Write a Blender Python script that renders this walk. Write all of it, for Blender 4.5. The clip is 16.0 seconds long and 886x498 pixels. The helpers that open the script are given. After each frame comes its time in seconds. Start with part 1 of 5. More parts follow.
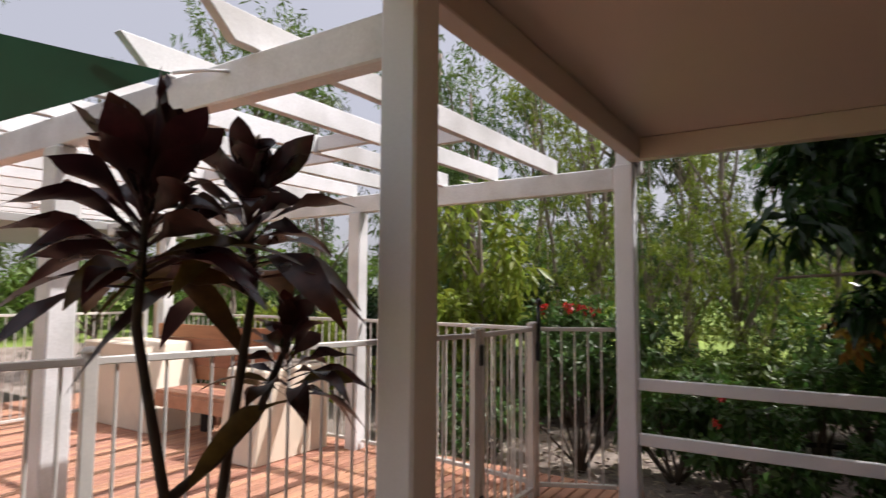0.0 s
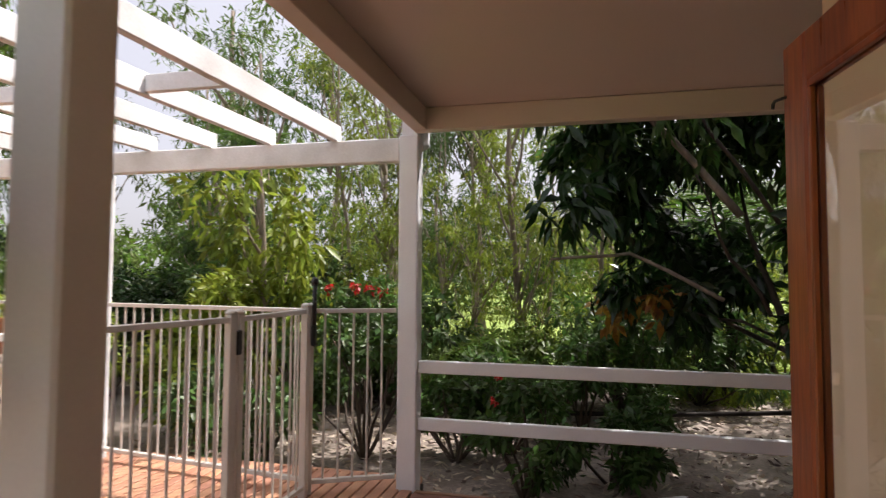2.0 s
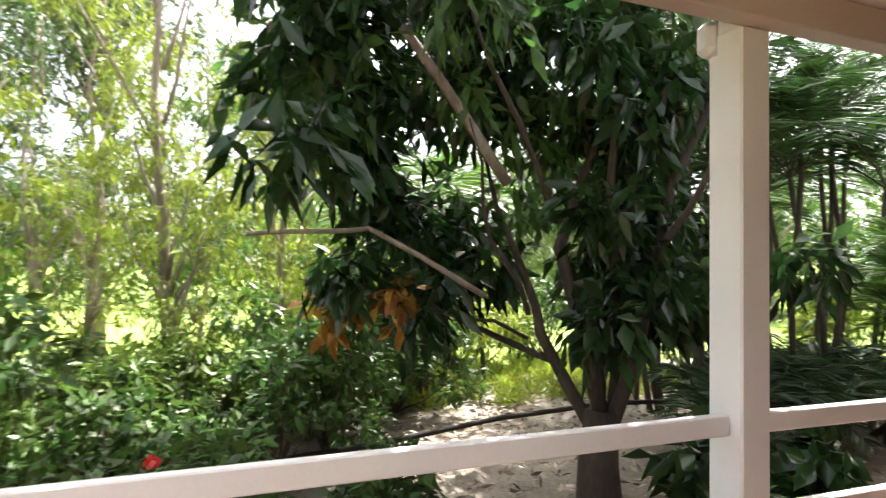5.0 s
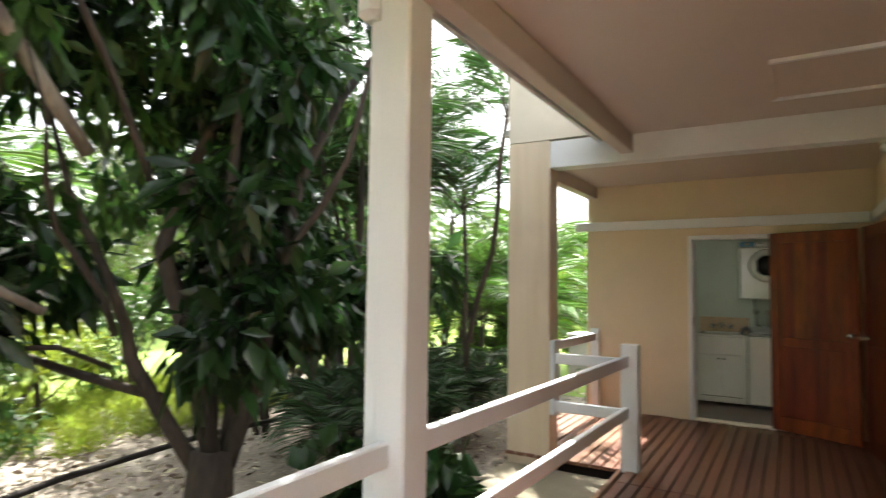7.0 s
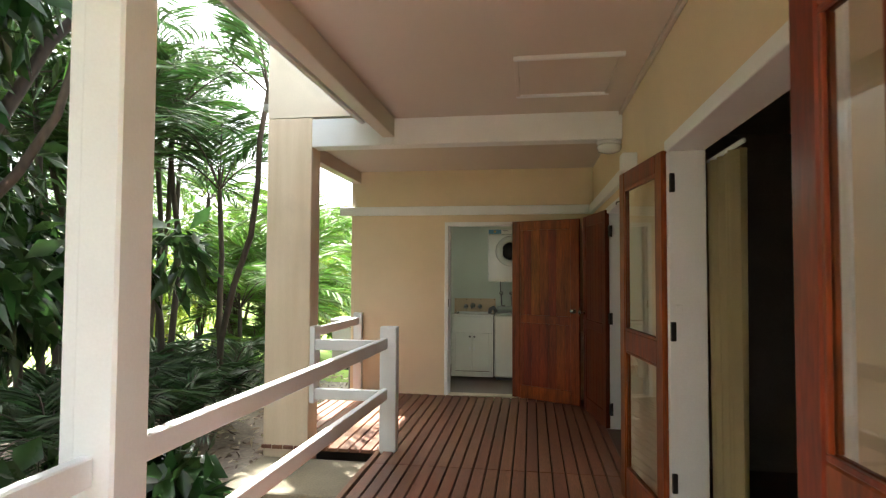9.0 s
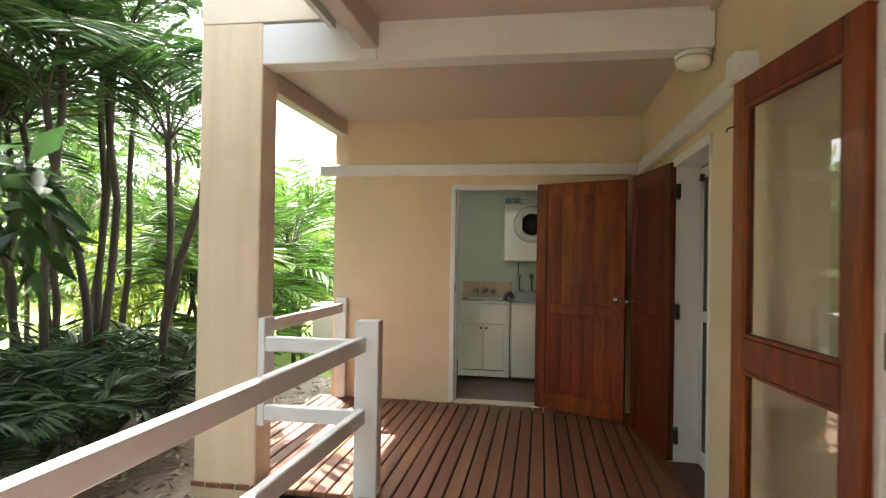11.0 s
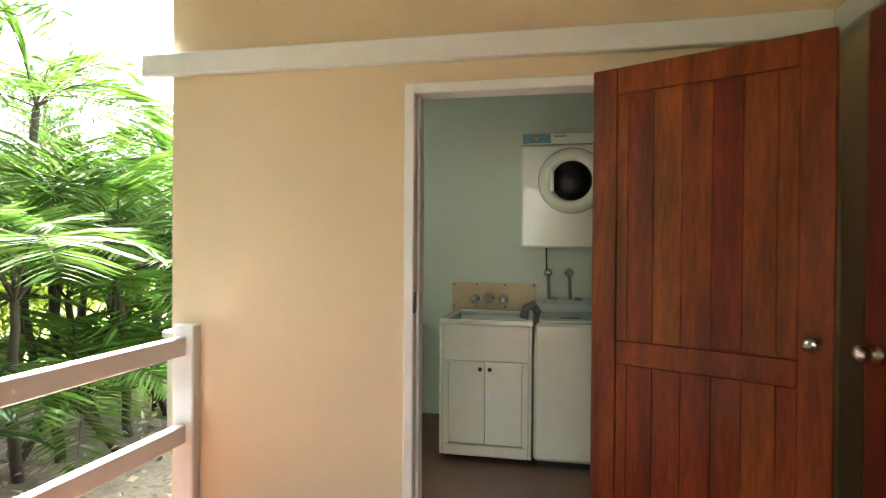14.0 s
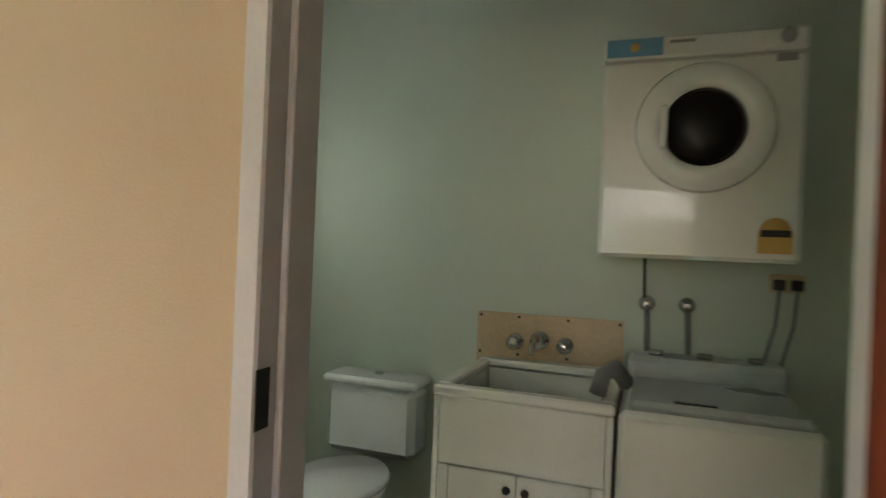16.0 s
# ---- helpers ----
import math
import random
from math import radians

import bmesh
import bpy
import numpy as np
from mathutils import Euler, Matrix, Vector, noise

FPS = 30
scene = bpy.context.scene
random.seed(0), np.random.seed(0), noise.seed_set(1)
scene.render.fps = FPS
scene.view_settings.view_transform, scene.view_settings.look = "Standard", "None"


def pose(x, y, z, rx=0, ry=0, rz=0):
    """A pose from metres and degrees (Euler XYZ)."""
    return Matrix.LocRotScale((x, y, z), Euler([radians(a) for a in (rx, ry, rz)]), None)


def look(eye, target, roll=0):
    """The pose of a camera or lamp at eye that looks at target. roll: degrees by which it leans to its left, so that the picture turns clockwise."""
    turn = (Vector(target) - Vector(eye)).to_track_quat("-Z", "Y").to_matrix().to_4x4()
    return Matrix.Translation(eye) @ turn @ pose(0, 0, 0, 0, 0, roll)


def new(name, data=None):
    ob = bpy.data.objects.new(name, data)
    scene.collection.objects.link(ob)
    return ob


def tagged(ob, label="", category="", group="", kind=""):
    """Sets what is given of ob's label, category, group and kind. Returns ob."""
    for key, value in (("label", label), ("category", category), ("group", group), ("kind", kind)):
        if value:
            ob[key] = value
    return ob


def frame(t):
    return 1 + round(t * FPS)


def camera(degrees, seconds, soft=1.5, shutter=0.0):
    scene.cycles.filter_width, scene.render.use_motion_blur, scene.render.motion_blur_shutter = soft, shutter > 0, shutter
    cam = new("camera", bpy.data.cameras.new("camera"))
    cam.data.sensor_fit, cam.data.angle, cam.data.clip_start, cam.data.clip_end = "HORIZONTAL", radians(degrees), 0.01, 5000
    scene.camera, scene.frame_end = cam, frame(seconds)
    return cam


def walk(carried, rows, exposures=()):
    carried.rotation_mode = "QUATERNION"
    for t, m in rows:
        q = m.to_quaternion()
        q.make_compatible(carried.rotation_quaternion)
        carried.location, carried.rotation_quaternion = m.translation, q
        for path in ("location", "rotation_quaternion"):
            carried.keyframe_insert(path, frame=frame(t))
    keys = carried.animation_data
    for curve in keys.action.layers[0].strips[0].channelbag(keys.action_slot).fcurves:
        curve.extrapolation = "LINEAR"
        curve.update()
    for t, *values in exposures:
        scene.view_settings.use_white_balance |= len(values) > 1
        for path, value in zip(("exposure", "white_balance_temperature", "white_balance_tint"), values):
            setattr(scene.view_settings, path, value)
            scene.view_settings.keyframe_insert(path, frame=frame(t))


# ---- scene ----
cam = camera(74.19, 16.0, soft=1.2, shutter=0.5)
PATH = [
    (0.0, (2.942, -0.100, 1.574, 94.41, -0.33, 122.39)),
    (0.5, (2.949, -0.032, 1.574, 94.30, 0.30, 115.69)),
    (1.0, (2.866, 0.005, 1.575, 93.50, 0.07, 110.01)),
    (1.5, (2.711, -0.009, 1.568, 92.96, -0.32, 107.03)),
    (2.0, (2.453, -0.092, 1.541, 92.88, -0.38, 103.52)),
    (2.5, (2.182, -0.118, 1.524, 92.86, -0.09, 99.71)),
    (3.0, (1.782, -0.228, 1.526, 93.55, -1.64, 94.85)),
    (5.5, (-0.087, -0.588, 1.577, 90.97, -0.43, 61.33)),
    (6.0, (-0.251, -0.438, 1.543, 91.39, -0.63, 53.15)),
    (6.5, (-0.314, -0.329, 1.535, 92.42, -0.56, 43.28)),
    (7.0, (-0.477, -0.260, 1.518, 93.26, -0.73, 30.79)),
    (7.5, (-0.504, -0.244, 1.506, 93.58, -0.28, 21.90)),
    (8.0, (-0.456, -0.236, 1.511, 93.53, 0.03, 14.75)),
    (8.5, (-0.439, -0.203, 1.517, 92.99, 0.11, 10.20)),
    (9.0, (-0.464, -0.080, 1.486, 92.23, -0.27, 8.57)),
    (11.5, (-0.667, 1.910, 1.420, 90.15, -1.00, 9.55)),
    (12.0, (-0.667, 2.425, 1.426, 89.81, -1.46, 9.04)),
    (12.5, (-0.728, 2.922, 1.421, 90.28, -1.21, 10.31)),
    (13.0, (-0.772, 3.423, 1.428, 90.51, 0.28, 8.46)),
    (13.5, (-0.780, 3.922, 1.413, 89.06, -0.60, 10.06)),
    (14.0, (-0.810, 4.442, 1.374, 89.47, -0.38, 11.53)),
    (14.5, (-0.785, 4.918, 1.357, 89.68, -1.03, 13.34)),
    (15.0, (-0.806, 5.410, 1.341, 88.88, -1.56, 15.57)),
    (15.5, (-0.860, 5.829, 1.348, 90.61, -0.94, 14.40)),
    (16.0, (-0.903, 6.237, 1.351, 90.05, -2.37, 19.53)),
]
EXPOSURES = ((0.0, 0.15, 6350, 17), (1.5, 0.42, 6450, 17), (2.5, 0.92, 6550, 16), (3.2, 1.4, 6450, 13), (6.0, 2.4, 6500, 7), (7.5, 2.4, 6400, 4), (9.0, 2.78, 6400, 4), (11.5, 3.15, 6500, 8), (12.5, 3.5, 6600, 10), (13.5, 3.62, 6500, 7), (14.5, 3.66, 6450, 6), (15.1, 3.63, 6350, 6), (15.5, 3.38, 6350, 6), (16.0, 3.22, 6450, 8))

walk(cam, [(t, pose(*p)) for t, p in PATH], EXPOSURES)

# ---------------------------------------------------------------- sky and sun
SUN_TO = Vector((-0.33, 0.40, 0.85)).normalized()
world = bpy.data.worlds.new("sky")
scene.world = world
world.use_nodes = True
wn = world.node_tree
sky = wn.nodes.new("ShaderNodeTexSky")
sky.sky_type, sky.sun_disc = "NISHITA", False
sky.sun_elevation = math.asin(SUN_TO.z)
sky.sun_rotation = math.atan2(SUN_TO.x, SUN_TO.y)
sky.air_density, sky.dust_density = 0.7, 9.0
haze = wn.nodes.new("ShaderNodeMix")          # thin even cloud over the clear sky
haze.data_type = "RGBA"
haze.inputs[0].default_value = 0.6
haze.inputs[7].default_value = (4.6, 4.7, 4.9, 1)
wn.links.new(sky.outputs[0], haze.inputs[6])
wn.links.new(haze.outputs[2], wn.nodes["Background"].inputs[0])
wn.nodes["Background"].inputs[1].default_value = 0.15
sun_data = bpy.data.lights.new("sun", "SUN")
sun_data.energy, sun_data.angle, sun_data.color = 5.0, radians(0.6), (1.0, 0.96, 0.90)
sun = new("sun", sun_data)
sun.matrix_world = look(SUN_TO * 40, (0, 0, 0))
# daylight in the laundry window's opening
win_data = bpy.data.lights.new("window_daylight", "AREA")
win_data.shape, win_data.size, win_data.size_y, win_data.energy, win_data.color = "RECTANGLE", 0.62, 0.48, 0.04, (1.0, 0.98, 0.88)
win_lamp = new("window_daylight", win_data)
win_lamp.matrix_world = look((-2.585, 7.975, 1.70), (0.0, 7.975, 1.2))


# ---------------------------------------------------------------- materials
def material(name, color, rough=0.5, vary=0.15, scale=3.0, fine=60.0, bump=0.1, metal=0.0, stretch=(1, 1, 1),
             tint=None, stain=0.0, spec=0.5, random_each=0.0, clear=0.0, translucent=0.0, coat_rough=0.15):
    """A procedural surface: base colour, broad stains, fine grain, relief."""
    m = bpy.data.materials.new(name)
    m.use_nodes = True
    nt = m.node_tree
    b = nt.nodes["Principled BSDF"]
    N, L = nt.nodes.new, nt.links.new
    co = N("ShaderNodeTexCoord")
    mp = N("ShaderNodeMapping")
    mp.inputs["Scale"].default_value = stretch
    geo = N("ShaderNodeNewGeometry")
    L(geo.outputs["Position"], mp.inputs[0])
    big = N("ShaderNodeTexNoise")
    big.inputs["Scale"].default_value, big.inputs["Detail"].default_value = scale, 5
    small = N("ShaderNodeTexNoise")
    small.inputs["Scale"].default_value, small.inputs["Detail"].default_value = fine, 4
    L(mp.outputs[0], big.inputs[0])
    L(mp.outputs[0], small.inputs[0])
    base = Vector(color)
    dark = tint if tint else tuple(base * (1 - vary * 1.6))
    ramp = N("ShaderNodeMix")
    ramp.data_type = "RGBA"
    rng = N("ShaderNodeMapRange")
    rng.inputs[1].default_value, rng.inputs[2].default_value = 0.3, 0.7
    L(big.outputs[0], rng.inputs[0])
    L(rng.outputs[0], ramp.inputs[0])
    ramp.inputs[6].default_value = (*dark, 1)
    ramp.inputs[7].default_value = (*tuple(min(c * (1 + vary * 0.4), 1) for c in base), 1)
    mul = N("ShaderNodeMix")
    mul.data_type, mul.blend_type = "RGBA", "MULTIPLY"
    mul.inputs[0].default_value = min(1.0, vary * 2.2)
    gr = N("ShaderNodeMapRange")
    gr.inputs[1].default_value, gr.inputs[2].default_value = 0.3, 0.75
    gr.inputs[3].default_value, gr.inputs[4].default_value = 0.55, 1.1
    L(small.outputs[0], gr.inputs[0])
    L(ramp.outputs[2], mul.inputs[6])
    L(gr.outputs[0], mul.inputs[7])
    out = mul.outputs[2]
    if stain:
        st = N("ShaderNodeTexNoise")
        st.inputs["Scale"].default_value, st.inputs["Detail"].default_value = 1.4, 8
        L(geo.outputs["Position"], st.inputs[0])
        sr = N("ShaderNodeMapRange")
        sr.inputs[1].default_value, sr.inputs[2].default_value = 0.52, 0.75
        sr.inputs[3].default_value, sr.inputs[4].default_value = 0, stain
        L(st.outputs[0], sr.inputs[0])
        sm = N("ShaderNodeMix")
        sm.data_type = "RGBA"
        L(sr.outputs[0], sm.inputs[0])
        L(out, sm.inputs[6])
        sm.inputs[7].default_value = (0.16, 0.13, 0.09, 1)
        out = sm.outputs[2]
    if random_each:
        info = N("ShaderNodeObjectInfo")
        isl = N("ShaderNodeNewGeometry")
        add = N("ShaderNodeMath")
        add.operation = "ADD"
        L(info.outputs["Random"], add.inputs[0])
        L(isl.outputs["Random Per Island"], add.inputs[1])
        fr = N("ShaderNodeMath")
        fr.operation = "FRACT"
        L(add.outputs[0], fr.inputs[0])
        hv = N("ShaderNodeHueSaturation")
        vr = N("ShaderNodeMapRange")
        vr.inputs[3].default_value, vr.inputs[4].default_value = 1 - random_each, 1 + random_each
        L(fr.outputs[0], vr.inputs[0])
        hr = N("ShaderNodeMapRange")
        hr.inputs[3].default_value, hr.inputs[4].default_value = 0.5 - random_each * 0.06, 0.5 + random_each * 0.06
        L(fr.outputs[0], hr.inputs[0])
        L(hr.outputs[0], hv.inputs["Hue"])
        L(vr.outputs[0], hv.inputs["Value"])
        L(out, hv.inputs["Color"])
        out = hv.outputs[0]
    L(out, b.inputs["Base Color"])
    rr = N("ShaderNodeMapRange")
    rr.inputs[3].default_value, rr.inputs[4].default_value = max(rough - 0.1, 0.02), min(rough + 0.1, 1)
    L(big.outputs[0], rr.inputs[0])
    L(rr.outputs[0], b.inputs["Roughness"])
    b.inputs["Metallic"].default_value = metal
    b.inputs["Specular IOR Level"].default_value = spec
    b.inputs["Coat Weight"].default_value = clear
    b.inputs["Coat Roughness"].default_value = coat_rough
    if bump:
        bp = N("ShaderNodeBump")
        bp.inputs["Strength"].default_value, bp.inputs["Distance"].default_value = bump, 0.004
        L(small.outputs[0], bp.inputs["Height"])
        L(bp.outputs[0], b.inputs["Normal"])
    if translucent:
        tr = N("ShaderNodeBsdfTranslucent")
        mx = N("ShaderNodeMixShader")
        mx.inputs[0].default_value = translucent
        L(out, tr.inputs[0])
        L(b.outputs[0], mx.inputs[1])
        L(tr.outputs[0], mx.inputs[2])
        L(mx.outputs[0], nt.nodes["Material Output"].inputs[0])
    return m


def glass(name, tint=(0.95, 0.97, 0.95), rough=0.0):
    m = bpy.data.materials.new(name)
    m.use_nodes = True
    b = m.node_tree.nodes["Principled BSDF"]
    b.inputs["Base Color"].default_value = (*tint, 1)
    b.inputs["Transmission Weight"].default_value = 1
    b.inputs["Roughness"].default_value, b.inputs["IOR"].default_value = rough, 1.45
    return m


WHITE = material("white_paint", (0.785, 0.80, 0.825), 0.42, 0.04, 2.5, 90, 0.12, stain=0.06)
WHITE_OLD = material("weathered_white_paint", (0.84, 0.845, 0.85), 0.5, 0.10, 2.0, 70, 0.25, tint=(0.62, 0.63, 0.61), stain=0.35)
# verandah white toned down to beige, roof shade put into the colour
CEILING = material("shade_toned_ceiling_paint", (0.59, 0.51, 0.455), 0.42, 0.03, 1.2, 140, 0.04)
CREAM = material("cream_render", (0.74, 0.605, 0.43), 0.75, 0.05, 1.5, 160, 0.25, stain=0.10)
CREAM_PALE = material("pale_cream_render", (0.79, 0.70, 0.56), 0.75, 0.07, 1.2, 150, 0.25, stain=0.3)
COLUMN = material("stained_column_render", (0.74, 0.615, 0.475), 0.7, 0.06, 1.3, 60, 0.15, stretch=(7, 7, 0.5), tint=(0.66, 0.53, 0.38), stain=0.25)
REDWOOD = material("red_stained_timber", (0.265, 0.050, 0.010), 0.36, 0.45, 1.8, 14, 0.08, stretch=(7, 7, 0.8), tint=(0.12, 0.019, 0.005), random_each=0.20, spec=0.35, clear=0.06)
REDWOOD_X = material("orange_stained_timber", (0.33, 0.085, 0.022), 0.30, 0.4, 1.6, 14, 0.12, stretch=(7, 7, 0.6), tint=(0.16, 0.03, 0.008), random_each=0.12, spec=0.35, clear=0.08)
# darker copy of REDWOOD for the side door
REDWOOD_DEEP = material("red_stained_timber_dark", (0.13, 0.020, 0.005), 0.36, 0.35, 1.5, 12, 0.08, stretch=(6, 6, 0.55), tint=(0.08, 0.014, 0.005), random_each=0.22, spec=0.35, clear=0.06)
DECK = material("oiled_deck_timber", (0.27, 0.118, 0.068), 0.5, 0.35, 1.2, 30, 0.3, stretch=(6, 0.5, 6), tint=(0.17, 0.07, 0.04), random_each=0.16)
# deck timber again, made paler so the colour carries the sunlight
DECK_X = material("sun_paled_deck_timber", (0.54, 0.28, 0.175), 0.55, 0.3, 1.2, 30, 0.3, stretch=(0.5, 6, 6), tint=(0.40, 0.19, 0.115), random_each=0.15)
# near-black; under the decks it stands for the shade below the boards
DARK = material("near_black_matte", (0.03, 0.022, 0.018), 0.9, 0.2)
IRON = material("black_plastic", (0.012, 0.012, 0.013), 0.4, 0.1)
FENCE = material("powder_coated_fence", (0.66, 0.64, 0.59), 0.4, 0.08, 4, 80, 0.05)
CHROME = material("chrome", (0.58, 0.57, 0.55), 0.12, 0.05, 4, 80, 0.0, metal=1.0)
ENAMEL = material("white_enamel", (0.80, 0.82, 0.75), 0.2, 0.03, 3, 90, 0.0, clear=0.6, coat_rough=0.03)
CERAMIC = material("white_ceramic", (0.78, 0.80, 0.79), 0.15, 0.03, 3, 90, 0.0, clear=0.5)
LAUNDRY = material("pale_green_paint", (0.62, 0.69, 0.585), 0.5, 0.04, 1.0, 120, 0.06)
VINYL = material("brown_vinyl_floor", (0.16, 0.085, 0.055), 0.35, 0.2, 2, 30, 0.05)
TILE_BEIGE = material("beige_splashback", (0.68, 0.52, 0.32), 0.35, 0.12, 3, 50, 0.05)
GREYLID = material("grey_plastic_lid", (0.46, 0.50, 0.47), 0.3, 0.05)
CURTAIN = material("cream_curtain", (0.66, 0.58, 0.36), 0.85, 0.08, 2, 200, 0.2, translucent=0.25)
# dark tone stands for the unlit rooms
INTERIOR = material("shade_toned_room_paint", (0.30, 0.26, 0.24), 0.7, 0.1)
INFLOOR = material("dark_timber_floor", (0.12, 0.05, 0.03), 0.4, 0.3, 2, 20, 0.1, stretch=(1, 6, 1))
MESH_DARK = material("dark_insect_screen", (0.035, 0.022, 0.02), 0.6, 0.15, 5, 300, 0.2)
CONCRETE = material("concrete_slab", (0.30, 0.255, 0.18), 0.85, 0.2, 2, 60, 0.4, stain=0.4)
MULCH = material("leaf_litter_soil", (0.35, 0.30, 0.255), 0.95, 0.35, 1.3, 25, 1.0, tint=(0.19, 0.145, 0.11))
LITTER = material("dry_leaf", (0.44, 0.35, 0.27), 0.75, 0.2, 3, 30, 0.1, random_each=0.6)
GRASS = material("sunny_lawn", (0.26, 0.36, 0.06), 0.9, 0.3, 0.6, 40, 0.8, tint=(0.17, 0.25, 0.04))
BARK = material("grey_brown_bark", (0.12, 0.088, 0.062), 0.9, 0.4, 4, 30, 0.9, stretch=(1, 1, 0.3), tint=(0.07, 0.05, 0.04))
BARK_DARK = material("dark_brown_bark", (0.075, 0.055, 0.040), 0.9, 0.4, 4, 30, 0.9, stretch=(1, 1, 0.3), tint=(0.04, 0.03, 0.024))
BARK_PALE = material("pale_bark", (0.36, 0.30, 0.24), 0.9, 0.35, 4, 30, 0.8, stretch=(1, 1, 0.3), tint=(0.16, 0.12, 0.09))
LEAF_DARK = material("dark_glossy_leaf", (0.034, 0.078, 0.020), 0.28, 0.3, 2, 20, 0.0, random_each=0.35, translucent=0.4)
LEAF_MID = material("green_leaf", (0.085, 0.165, 0.032), 0.45, 0.3, 2, 20, 0.0, random_each=0.4, translucent=0.35)
LEAF_OLIVE = material("olive_leaf", (0.115, 0.155, 0.05), 0.5, 0.3, 2, 20, 0.0, random_each=0.4, translucent=0.35)
LEAF_FRESH = material("fresh_green_leaf", (0.15, 0.24, 0.04), 0.42, 0.3, 2, 20, 0.0, random_each=0.4, translucent=0.42)
LEAF_LIME = material("lime_leaf", (0.30, 0.38, 0.045), 0.4, 0.3, 2, 20, 0.0, random_each=0.3, translucent=0.45)
PALM = material("palm_leaflet", (0.115, 0.225, 0.032), 0.5, 0.25, 2, 20, 0.0, random_each=0.4, translucent=0.4)
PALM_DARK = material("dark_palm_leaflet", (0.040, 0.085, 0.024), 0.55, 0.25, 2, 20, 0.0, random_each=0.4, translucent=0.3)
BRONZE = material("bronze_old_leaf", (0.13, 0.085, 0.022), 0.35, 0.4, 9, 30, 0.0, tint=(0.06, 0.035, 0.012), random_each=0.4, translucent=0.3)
# PALM green darkened, putting shade into the fronds facing the verandah
PALM_MID = material("shade_toned_palm_leaflet", (0.060, 0.13, 0.028), 0.45, 0.25, 2, 20, 0.0, random_each=0.4, translucent=0.35)
MAROON = material("maroon_leaf", (0.075, 0.018, 0.020), 0.3, 0.4, 9, 30, 0.0, tint=(0.03, 0.014, 0.012), random_each=0.5, translucent=0.35)
OLDLEAF = material("yellow_old_leaf", (0.42, 0.20, 0.03), 0.6, 0.3, 3, 30, 0.0, random_each=0.3, translucent=0.3)
PETAL = material("red_petal", (0.62, 0.03, 0.025), 0.5, 0.2, 3, 30, 0.0, translucent=0.3)
SHADE = material("green_shade_cloth", (0.012, 0.075, 0.045), 0.8, 0.15, 3, 300, 0.3, translucent=0.15)
PVC = material("grey_pipe", (0.20, 0.20, 0.20), 0.5, 0.1)
TERRACOTTA = material("terracotta_fence_board", (0.45, 0.20, 0.10), 0.7, 0.25, 1.5, 30, 0.3, stretch=(1, 1, 6), random_each=0.15)
ROOFMETAL = material("roof_sheet", (0.45, 0.45, 0.43), 0.4, 0.1, metal=0.3)
PANE = glass("window_glass")
GREYBOX = material("grey_meter_box", (0.42, 0.43, 0.40), 0.5, 0.08)
STICKER_BLUE = material("blue_sticker", (0.16, 0.36, 0.50), 0.5, 0.1)
STICKER_YEL = material("yellow_sticker", (0.72, 0.46, 0.12), 0.5, 0.1)
DRUM = material("dark_door_glass", (0.010, 0.009, 0.008), 0.30, 0.1, spec=0.2)
SILVER = material("grey_badge", (0.30, 0.30, 0.28), 0.4, 0.1)


# ---------------------------------------------------------------- mesh helpers
def mesh_ob(name, verts, faces, mat, parent=None, label="", smooth=False):
    me = bpy.data.meshes.new(name)
    me.from_pydata(verts, [], faces)
    me.update()
    if mat:
        me.materials.append(mat)
    if smooth:
        me.shade_smooth()
    ob = new(name, me)
    ob.parent = parent
    if label:
        ob["label"] = label
    return ob


def part(name, bm, mat, parent=None, label="", smooth=False):
    me = bpy.data.meshes.new(name)
    bmesh.ops.recalc_face_normals(bm, faces=bm.faces)
    bm.to_mesh(me)
    bm.free()
    me.materials.append(mat)
    if smooth:
        me.shade_smooth()
    ob = new(name, me)
    ob.parent = parent
    if label:
        ob["label"] = label
    return ob


def add_box(bm, x0, x1, y0, y1, z0, z1, bevel=0.0, m=None):
    r = bmesh.ops.create_cube(bm, size=1, matrix=Matrix.Translation(((x0 + x1) / 2, (y0 + y1) / 2, (z0 + z1) / 2)) @ Matrix.Diagonal((abs(x1 - x0), abs(y1 - y0), abs(z1 - z0), 1)))
    vs = r["verts"]
    if bevel:
        es = list({e for v in vs for e in v.link_edges})
        out = bmesh.ops.bevel(bm, geom=es, offset=bevel, segments=1, affect="EDGES")
        vs = list({v for v in vs if v.is_valid} | set(out["verts"]))
    if m is not None:
        bmesh.ops.transform(bm, matrix=m, verts=vs)
    return vs


def box(name, x0, x1, y0, y1, z0, z1, mat, parent=None, bevel=0.004, label="", m=None):
    bm = bmesh.new()
    add_box(bm, x0, x1, y0, y1, z0, z1, bevel, m)
    return part(name, bm, mat, parent, label)


def boxes(name, rows, mat, parent=None, bevel=0.004, label=""):
    """Several boxes: parts of their own under a parent where they have worn edges, else one mesh."""
    if parent is not None and bevel:
        return [box(name, *r, mat, parent, bevel, label) for r in rows]
    bm = bmesh.new()
    for r in rows:
        add_box(bm, *r, bevel=bevel)
    return part(name, bm, mat, parent, label)


